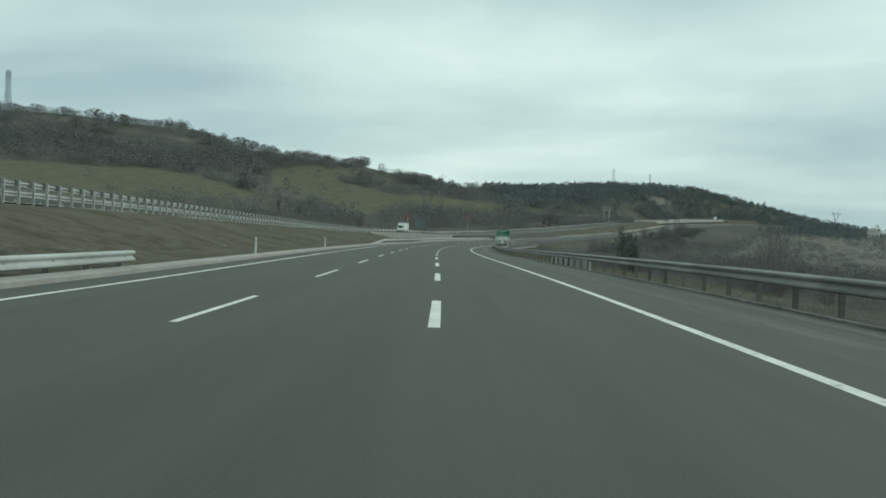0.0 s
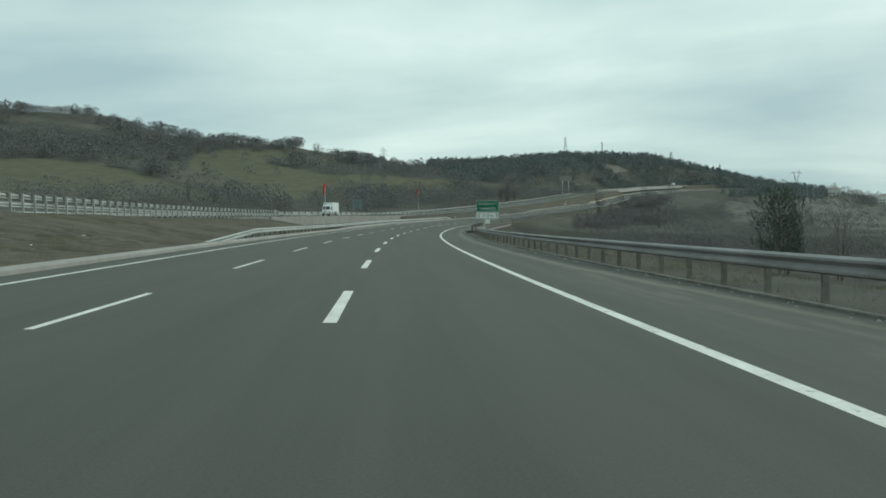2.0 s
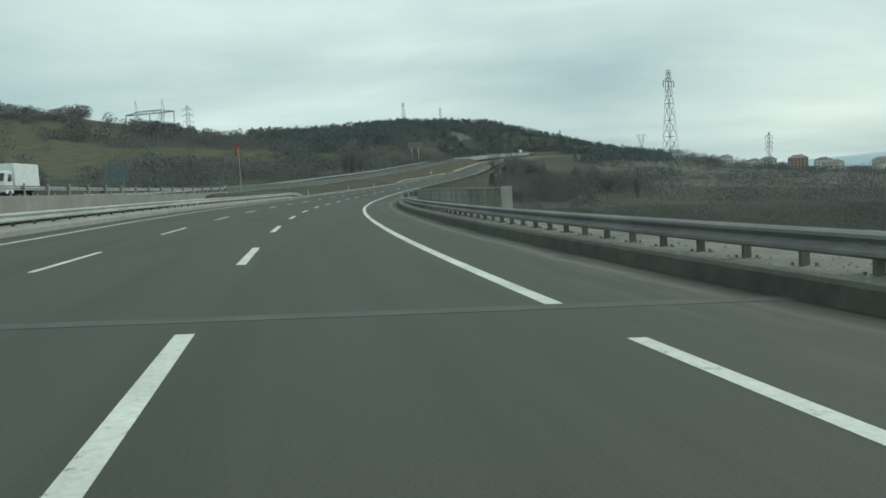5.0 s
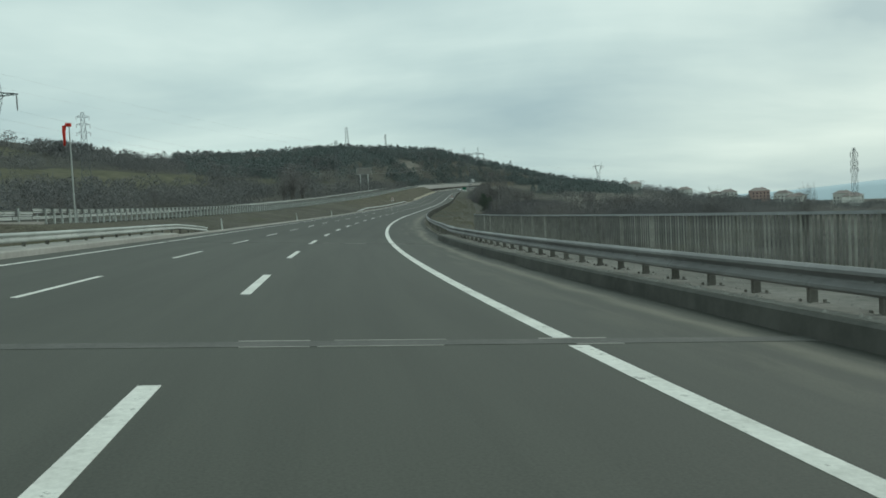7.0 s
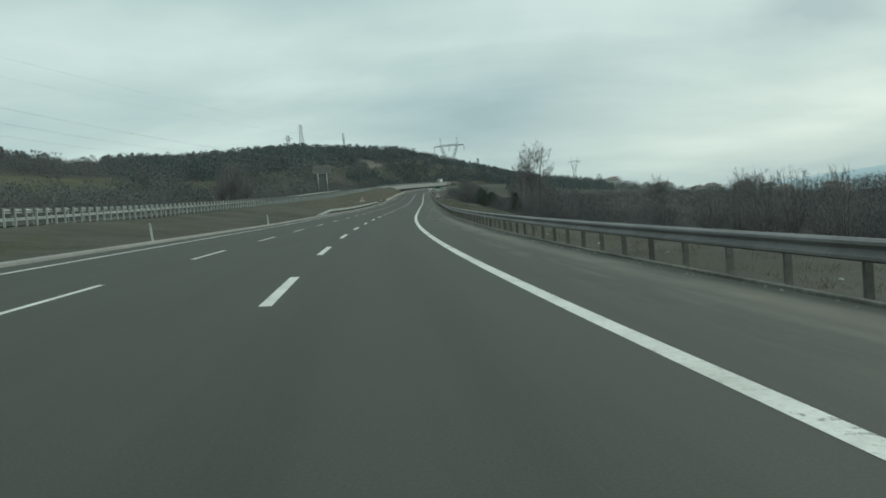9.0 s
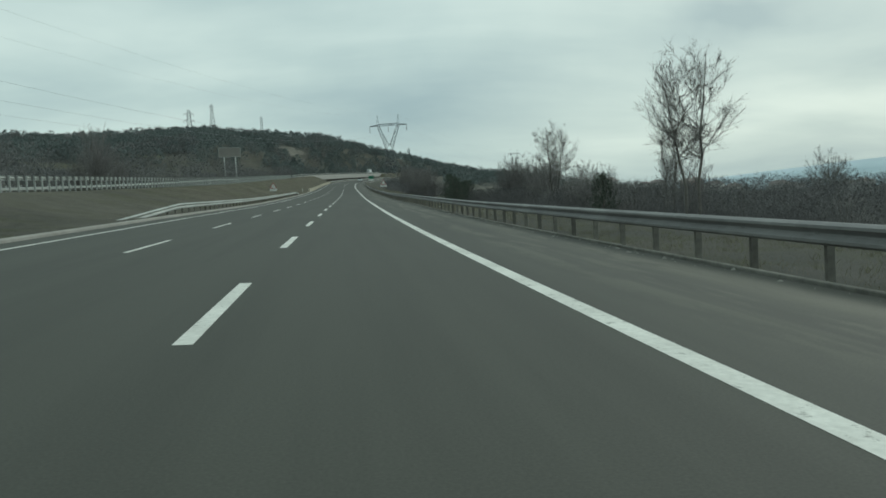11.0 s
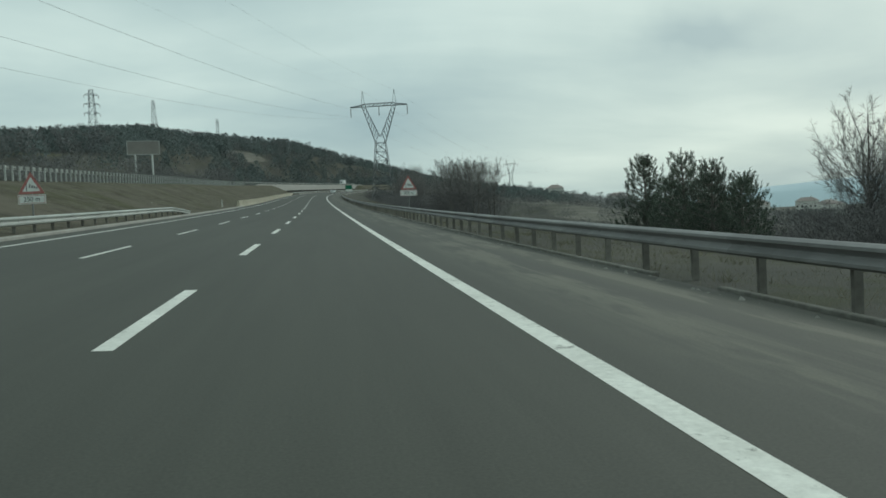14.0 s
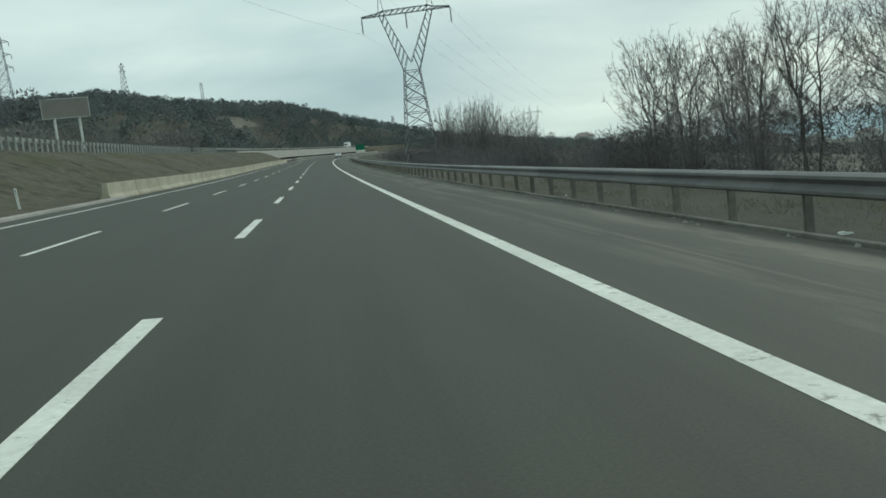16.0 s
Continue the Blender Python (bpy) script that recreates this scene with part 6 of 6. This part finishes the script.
bush_e = bare_tree("dense round leafless bush behind the rail", 67, 4.4, 1.8, 0.05, 5, 66, 9, 4, rise=0.25)
put(bush_e, stand(302, 22), 1.02, 0.0, False)
tree_f = bare_tree("bare grey tree standing across the road", 83, 7.8, 2.8, 0.15, 3, 44, 8, 4, rise=0.25)
put(tree_f, stand(300, -70), 1.0, 0.0, False)
tree_p = bare_tree("slender upright bare tree behind the thicket", 91, 7.9, 0.95, 0.22, 2, 40, 9, 5, rise=0.3)
put(tree_p, stand(389.2, 22), 1.0, 0.0, False)
rng = random.Random(8)
for th, s, u, k in (# above the scrub past the tall tree
                    (tree_b, 471.6, 28.6, 1.15), (tree_b, 467.5, 32.5, 1.08), (tree_b, 459, 25.4, 1.04), (tree_b, 448.5, 25, 1.0), (tree_b, 440, 25.2, 0.9), (tree_b, 402.6, 20.6, 0.62), (bush_e, 421.5, 22.6, 1.15), (bush_e, 419.4, 23.6, 1.2), (tree_b, 424.6, 22.4, 0.74), (bush_e, 437, 26, 0.78), (tree_c, 425.2, 23.2, 0.84), (bush_e, 423.5, 21, 0.78), (bush_e, 417, 21, 0.78), (bush_e, 413, 22, 0.78),
                    (tree_c, 417.2, 24.6, 0.86), (tree_b, 413.8, 25.5, 0.72), (bush_e, 409, 21, 0.78), (bush_e, 404, 20, 0.78), (bush_e, 430, 22, 0.74), (bush_e, 434, 23.5, 0.7), (bush_e, 448, 23, 0.6), (bush_e, 455, 24, 0.56),
                    # the clump beside the rail
                    (tree_c, 537.5, 18, 1.1), (tree_c, 533, 17.4, 1.05), (tree_c, 529, 18.2, 1.04), (tree_c, 524.5, 17.6, 1.02), (tree_c, 521.5, 18.6, 1.0), (tree_c, 535, 20.5, 1.1), (tree_c, 522.5, 20.5, 1.06),
                    (bush_e, 520, 17, 0.7), (bush_e, 526, 16.6, 0.75), (bush_e, 531, 16.4, 0.7), (bush_e, 536, 16.6, 0.7), (bush_e, 541, 17.5, 0.7), (bush_e, 547, 17, 0.65), (bush_e, 553, 18, 0.7),
                    # farther on
                    (tree_d, 616, 20, 1.12), (tree_d, 601, 20.6, 1.06), (tree_d, 594, 22.5, 1.0), (tree_d, 609, 23, 1.1), (tree_d, 579, 20, 0.72), (tree_d, 569, 20, 0.5), (tree_d, 583, 23, 0.85), (tree_d, 626, 22, 1.0), (bush_e, 562, 19, 0.9), (tree_d, 640, 24, 0.8),
                    # thickets passed earlier
                    (bush_e, 275, 23.5, 0.61), (bush_e, 279, 25, 0.68), (bush_e, 294.5, 25, 1.12), (bush_e, 304.5, 24, 1.15), (bush_e, 312, 23, 1.03), (bush_e, 320, 23, 1.1), (bush_e, 323, 26, 1.15), (bush_e, 330, 23.5, 0.86), (bush_e, 334.5, 25, 0.82), (bush_e, 345, 25, 0.77), (bush_e, 356, 24, 0.82), (bush_e, 364, 23, 0.77), (bush_e, 297.8, 22, 1.06), (bush_e, 291.5, 22, 1.23), (bush_e, 287, 23, 0.79), (bush_e, 283, 22, 0.72), (bush_e, 308, 24, 0.92), (bush_e, 316, 24.5, 0.92), (bush_e, 326, 24, 0.88),
                    (tree_a, 379.5, 19.2, 1.02), (tree_c, 386.5, 22, 0.74), (bush_e, 397, 23, 0.78), (bush_e, 398, 20, 0.74), (bush_e, 393, 20, 0.78), (bush_e, 389.5, 19.5, 0.78), (bush_e, 385.5, 19.8, 0.74), (bush_e, 378, 21, 0.7), (bush_e, 371, 22, 0.66), (bush_e, 350, 26, 0.77), (bush_e, 340, 28, 0.86),
                    (tree_d, 336, 36, 0.55), (tree_d, 322, 40, 0.6), (tree_b, 310, 42, 0.7), (tree_d, 290, 44, 0.6), (tree_b, 360, 40, 0.7), (tree_b, 380, 46, 0.8), (tree_b, 404, 42, 0.8),
                    (tree_d, 49.5, 20.6, 0.58), (tree_d, 54, 23, 0.62), (tree_c, 58.5, 24, 0.7), (bush_e, 46, 19.5, 0.85), (bush_e, 61, 25, 1), (bush_e, 66, 26, 1), (bush_e, 41, 20, 0.8), (tree_d, 30, 46, 0.6),
                    (tree_c, 108, 27, 0.65), (bush_e, 116, 27.5, 1), (bush_e, 104, 28, 0.8), (bush_e, 121, 28, 0.9),
                    # low bushes before the clump
                    (bush_e, 480.5, 26, 0.8), (bush_e, 484, 25, 0.6),
                    # across the road
                    (tree_d, 535.5, -56.5, 2.0), (tree_d, 544, -58, 1.85), (tree_d, 527, -58, 1.2), (tree_d, 553, -56, 1.3)):
    put(th, stand(s, u), k * rng.uniform(0.97, 1.03), rng.uniform(0, 6.28))
for _ in range(26):
    s, u = rng.uniform(150, 470), -rng.uniform(52, 110)
    put(tree_f, stand(s, u), rng.uniform(0.6, 1.0), rng.uniform(0, 6.28))

# tall trees at the foot of the meadows across the road
for th, x, y, k in ((tree_d, -160, 383, 1.35), (tree_d, -152, 390, 1.1), (tree_d, -86, 280, 0.9), (tree_d, -93, 288, 0.95), (tree_d, -80, 273, 0.75), (tree_d, -74, 300, 0.75), (tree_d, -68, 306, 0.7), (tree_d, -92, 246, 1.1), (tree_d, -100, 254, 1.0), (tree_d, -85, 239, 0.9), (tree_d, -108, 262, 0.95)):
    put(th, at_ground(x, y), k, rng.uniform(0, 6.28))

pine_a = pine(3, 4.6, "dark young pine with upright shoots beside the road")
put(pine_a, stand(475.3, 18.5), 0.92, 0.0, False)
pine_b = pine(9, 5.2, "dark young pine with upright shoots beside the road")
put(pine_b, stand(470.8, 18.5), 0.83, 0.0, False)
pine_c = pine(15, 5.3, "broad dark pine standing alone below the road", True)
put(pine_c, stand(111.7, 25.0), 1.0, 0.0, False)
for th, s, u, k in ((pine_a, 473.2, 18.9, 0.70), (pine_b, 468.6, 18.8, 0.76), (pine_a, 466.8, 19.2, 0.66), (pine_a, 472.2, 20.6, 0.78), (pine_b, 469.4, 20.8, 0.72), (pine_b, 474.8, 20.6, 0.66), (pine_b, 477.4, 19.6, 0.52), (pine_a, 113.6, 26.4, 0.8), (pine_a, 389, 17.5, 0.62)):
    put(th, stand(s, u), k, rng.uniform(0, 6.28))

# shrubs: thickets of bare twigs along the valley side
shrubs = []
for k in range(5):
    me = shrub_mesh(70 + k, rng.uniform(2.0, 2.9), rng.uniform(2.4, 3.3), 1700, M_SCRUB)
    shrubs.append(me)


def shrub(s, u, scale):
    ob = new("shrub", rng.choice(shrubs))
    g = stand(s, u)
    ob.matrix_world = Matrix.Translation(g - Vector((0, 0, 0.15))) @ Matrix.Rotation(rng.uniform(0, 6.28), 4, "Z") @ Matrix.Diagonal((scale * rng.uniform(0.9, 1.25), scale * rng.uniform(0.9, 1.25), scale * rng.uniform(0.85, 1.15), 1))
    return tagged(ob, "tangled leafless grey-brown shrub", "shrub", "roadside thicket")


for s, e, u0, u1, n, k0, k1 in ((272, 290, 23, 34, 7, 0.5, 0.75), (290, 345, 23, 34, 30, 0.8, 1.15), (345, 372, 20, 32, 16, 0.7, 1.0), (374, 416, 18.5, 26, 50, 0.65, 0.95), (416, 448, 20, 30, 40, 0.65, 0.95), (448, 475, 23, 34, 24, 0.65, 0.95),
                              (518, 545, 16, 20, 16, 0.5, 0.8), (545, 640, 15.5, 26, 40, 0.8, 1.45), (640, 720, 15, 26, 18, 0.8, 1.3),
                              (120, 262, 22, 34, 12, 0.8, 1.2), (60, 130, 28, 36, 8, 0.7, 1.1), (150, 470, -60, -42, 10, 0.7, 1.3), (470, 640, -60, -44, 8, 0.8, 1.4)):
    for _ in range(n):
        shrub(rng.uniform(s, e), rng.uniform(u0, u1), rng.uniform(k0, k1))


# ---- woods on the hills
def wood(name, label, places, heights, widths, per, mat, cone, seed, blade=(0.10, 0.22), thin=(0.03, 0.07), cap=20.0):
    rg = np.random.default_rng(seed)
    n = len(places)
    idx = np.repeat(np.arange(n), per)
    h, w = heights[idx], widths[idx]
    m = n * per
    t = rg.uniform(0, 1, m)
    if cone:
        rad = w * (1 - t ** 2 * 0.9) * np.sqrt(rg.uniform(0.1, 1, m)) * 0.5
        z = h * (0.12 + 0.85 * t)
    else:
        rad = w * 0.5 * np.sqrt(rg.uniform(0, 1, m)) * np.sqrt(np.clip(1 - (2 * t - 0.9) ** 2 * 0.8, 0.15, 1))
        z = h * (0.08 + 0.8 * t)
    a = rg.uniform(0, 2 * np.pi, m)
    c = places[idx] + np.stack([rad * np.cos(a), rad * np.sin(a), z], 1)
    d = np.stack([np.cos(a) * 0.5 + rg.normal(size=m) * 0.4, np.sin(a) * 0.5 + rg.normal(size=m) * 0.4, 0.55 + rg.normal(size=m) * 0.3], 1)
    d /= np.linalg.norm(d, axis=1, keepdims=True)
    size = np.minimum(h, cap)
    v, f = blades(c, d, rg.uniform(*blade, m) * size, rg.uniform(*thin, m) * size, rg)
    return tagged(new(name, mesh_of(name, v, f, mat)), label, "woodland", kind="stuff")


def scatter(n, az0, az1, lo, hi, seed, keep):
    rg = np.random.default_rng(seed)
    az = rg.uniform(az0, az1, n)
    far = np.interp(az, RIDGE_RA, RIDGE_R)
    r = far * np.sqrt(rg.uniform(lo ** 2, hi ** 2, n))
    x, y = HILL[0] + r * np.sin(np.radians(az)), HILL[1] + r * np.cos(np.radians(az))
    s, u = nearest(x, y)
    ok = keep(x, y, az, r / far, rg.uniform(0, 1, n)) & ((np.abs(u) > 60) | (s > 1040) | ((s > 560) & (u < -40)) | ((s > 700) & (u > 40)))
    x, y, s, u = x[ok], y[ok], s[ok], u[ok]
    return np.stack([x, y, ground_height(x, y, s, u) - 0.2], 1)


def bare_keep(x, y, az, t, q):
    d = 0.10 + 0.90 * smooth(-0.38, -0.08, waves(x, y, 45) + 0.8 * waves(x, y, 17))
    d = d * (1 - meadow_mask(x, y) * 0.98) * (1 - 0.97 * rock_mask(x, y))
    d = np.where(az > 12, d * 0.5 * (t > 0.72), d)
    return q < d


places = scatter(8300, -72, 30, 0.28, 1.03, 1, bare_keep)
rg = np.random.default_rng(2)
_, side = nearest(places[:, 0], places[:, 1])
close = np.abs(side) < 190
for pick, per, blade, thin in ((close, 200, (0.06, 0.14), (0.018, 0.045)), (~close, 135, (0.09, 0.19), (0.035, 0.085))):
    spots = places[pick]
    wood("woodland", "leafless woods on the hillside, haze in their grey-brown colour", spots, rg.uniform(4.5, 8, len(spots)) * (1 + 0.5 * smooth(0, 0.6, waves(spots[:, 0], spots[:, 1], 13))), rg.uniform(6, 12, len(spots)), per, M_WOOD_FAR, False, 3, blade, thin)


def pine_keep(x, y, az, t, q):
    top = smooth(0.60, 0.78, t + 0.10 * waves(x, y, 40)) * (1 - 0.97 * rock_mask(x, y)) * smooth(-14, -6, az) * (1 - smooth(19, 23, az))
    mid = 0.8 * smooth(0.05, 0.4, waves(x, y, 60)) * smooth(-12, -4, az) * (1 - smooth(8, 12, az)) * smooth(0.42, 0.5, t)
    other = 0.02 * (az < -10) * (t > 0.8)
    return q < np.maximum(np.maximum(top, mid * (1 - 0.9 * rock_mask(x, y))), other)


places = scatter(7500, -14, 23, 0.42, 1.02, 4, pine_keep)
# needles lighter and bluer than near pines: haze put into the colour
wood("pine_woodland", "green pine woods along the hilltop, paled by haze in their colour", places, rg.uniform(4.5, 8, len(places)), rg.uniform(4.5, 7.5, len(places)), 95, M_PINE_FAR, True, 5, (0.10, 0.19), (0.05, 0.095))


rb = np.random.default_rng(44)
x, y = rb.uniform(-16, 22, 46), rb.uniform(628, 653, 46)
wood("woodland", "leafless brush round the foot of the billboard", np.stack([x, y, ground_height(x, y) - 0.2], 1), rb.uniform(3, 5.5, 46), rb.uniform(4, 7, 46), 260, M_WOOD_FAR, False, 45, (0.07, 0.15), (0.02, 0.045))


def town_keep(x, y, az, t, q):
    return q < 0.25 + 0.75 * smooth(0.0, 0.4, waves(x, y, 30))


places = scatter(1300, 15, 62, 0.45, 1.0, 6, town_keep)
wood("hedgerow", "bare trees and hedges across the plain and the town", places, rg.uniform(2.5, 6, len(places)), rg.uniform(5, 10, len(places)), 90, M_WOOD_FAR, False, 7, (0.12, 0.22), (0.05, 0.10))


# trees round the houses and along the edge of the fields
def belt(n, r0, r1, az0, az1, seed):
    rg = np.random.default_rng(seed)
    az, r = np.radians(rg.uniform(az0, az1, n)), np.sqrt(rg.uniform(r0 ** 2, r1 ** 2, n))
    x, y = HILL[0] + r * np.sin(az), HILL[1] + r * np.cos(az)
    ok = rg.uniform(0, 1, n) < 0.3 + 0.7 * smooth(-0.35, 0.15, waves(x, y, 19))
    s, u = nearest(x, y)
    ok &= u > 36
    x, y, s, u = x[ok], y[ok], s[ok], u[ok]
    return np.stack([x, y, ground_height(x, y, s, u) - 0.2], 1)


for n, r0, r1, az0, az1, h0, h1, per, seed in ((300, 345, 470, 15, 33, 1.6, 3.4, 90, 51), (420, 560, 900, 22, 42, 2.8, 6.5, 70, 52)):
    places = belt(n, r0, r1, az0, az1, seed)
    hh = rg.uniform(h0, h1, len(places))
    wood("tree_belt", "bare grey trees round the fields and the houses", places, hh, hh * rg.uniform(1.2, 2.2, len(hh)), per, M_WOOD_FAR, False, seed + 5, (0.1, 0.2), (0.03, 0.06))


def thicket(name, label, areas, seed):
    rg = np.random.default_rng(seed)
    ss, uu, hh = [], [], []
    for s0, s1, u0, u1, n, h0, h1 in areas:
        s, u = rg.uniform(s0, s1, n), rg.uniform(u0, u1, n)
        clump = waves(s, u, 9) + 0.6 * waves(s + 50, u, 23)
        ok = rg.uniform(0, 1, n) < 0.06 + 0.94 * smooth(-0.15, 0.2, clump)
        ss.append(s[ok]), uu.append(u[ok]), hh.append(rg.uniform(h0, h1, ok.sum()) * (0.75 + 0.55 * smooth(0.1, 0.7, clump[ok])))
    s, u, h = np.concatenate(ss), np.concatenate(uu), np.concatenate(hh)
    x, y = grid_place(s, u)
    z = ground_height(x, y, s, u)
    return wood(name, label, np.stack([x, y, z - 0.1], 1), h, h * rg.uniform(1.1, 1.6, len(h)), 240, M_SCRUB, False, seed, (0.07, 0.17), (0.011, 0.026), 3.2)


thicket("thicket", "dense leafless brown thicket filling the low ground", ((-40, 140, 40, 120, 420, 1.6, 3.4), (120, 270, 40, 130, 400, 2.0, 4.2), (262, 520, 34, 120, 430, 2.2, 4.4), (505, 720, 34, 120, 330, 2.0, 4.0),
                                                                          (100, 480, -130, -48, 250, 2.5, 5.0), (480, 660, -110, -46, 130, 3.0, 5.5), (-20, 110, -110, -60, 60, 2, 4)), 31)


def hedge(name, label, areas, seed):
    """Scrub that grows up to given heights over the road, whatever the ground does."""
    rg = np.random.default_rng(seed)
    for s0, s1, u0, u1, n, t0, t1 in areas:
        s, u = rg.uniform(s0, s1, n), rg.uniform(u0, u1, n)
        x, y = grid_place(s, u)
        z = ground_height(x, y, s, u)
        top = np.interp(s, S, SZ) + t0 + (t1 - t0) * (0.5 + 0.5 * waves(s, u, 7)) + rg.uniform(-0.4, 0.4, n)
        h = np.clip(top - z, 1.2, 10)
        wood(name, label, np.stack([x, y, z - 0.1], 1), h, np.clip(h, 2, 4.5) * rg.uniform(1.0, 1.5, n), 430, M_SCRUB, False, seed, (0.06, 0.16), (0.006, 0.013), 3.2)


hedge("scrub_bank", "dense dark leafless scrub below the road", ((18, 75, 17, 42, 90, -2.0, 1.8), (75, 118, 26, 52, 90, -2.0, 2.2), (112, 178, 20, 44, 140, -2.2, 1.3), (178, 262, 24, 52, 90, -3.2, 0.8), (222, 264, 44, 76, 80, 0.4, 2.6), (305, 352, 32, 52, 60, 0.2, 1.5),
                                                                  (285, 312, 25, 36, 36, -0.7, 0.3), (300, 350, 26, 46, 60, 0.0, 1.1), (345, 420, 36, 66, 60, 0.2, 1.4), (372, 404, 20.5, 34, 85, 0.3, 1.3), (404, 450, 20, 33, 115, 0.1, 1.0), (455, 467, 20.5, 28, 40, 0.0, 0.7), (452, 478, 25, 36, 60, -0.4, 0.6), (490, 514, 22, 34, 40, -3.0, -1.6), (516, 546, 16, 20.5, 40, 0.4, 1.8), (545, 596, 17, 31, 60, -0.6, 0.8), (606, 690, 16, 31, 70, 1.2, 3.0)), 61)

# dry grass along the verge and the median
def grass(name, label, s0, s1, u0, u1, n, h, seed, tuft=0):
    rg = np.random.default_rng(seed)
    s, u = rg.uniform(s0, s1, n), rg.uniform(u0, u1, n)
    if tuft:
        # blades stand together in tufts
        k = rg.integers(0, n // tuft, n)
        s, u = s[k] + rg.normal(size=n) * 0.13, u[k] + rg.normal(size=n) * 0.13
    keep = (s < 140) | (s > 258)
    s, u = s[keep], u[keep]
    x, y = grid_place(s, u)
    z = ground_height(x, y, s, u)
    d = rg.normal(size=(len(s), 3)) * np.array([0.5, 0.5, 0.1]) + np.array([0, 0, 0.8])
    d /= np.linalg.norm(d, axis=1, keepdims=True)
    v, f = blades(np.stack([x, y, z - 0.02], 1), d, rg.uniform(0.4, 1.0, len(s)) * h, rg.uniform(0.006, 0.013, len(s)), rg)
    return tagged(new(name, mesh_of(name, v, f, M_GRASS)), label, "grass", kind="stuff")


grass("verge_grass", "dry straw-coloured grass behind the barrier", 0, 590, 7.4, 12.5, 105000, 0.13, 21)
grass("grass_tufts", "dry yellow-brown grass tufts behind the barrier", 0, 620, 7.9, 15.5, 76000, 0.36, 23, 22)
grass("median_grass", "short dry brown grass on the median", 0, 640, -18.5, -8.3, 70000, 0.10, 22)
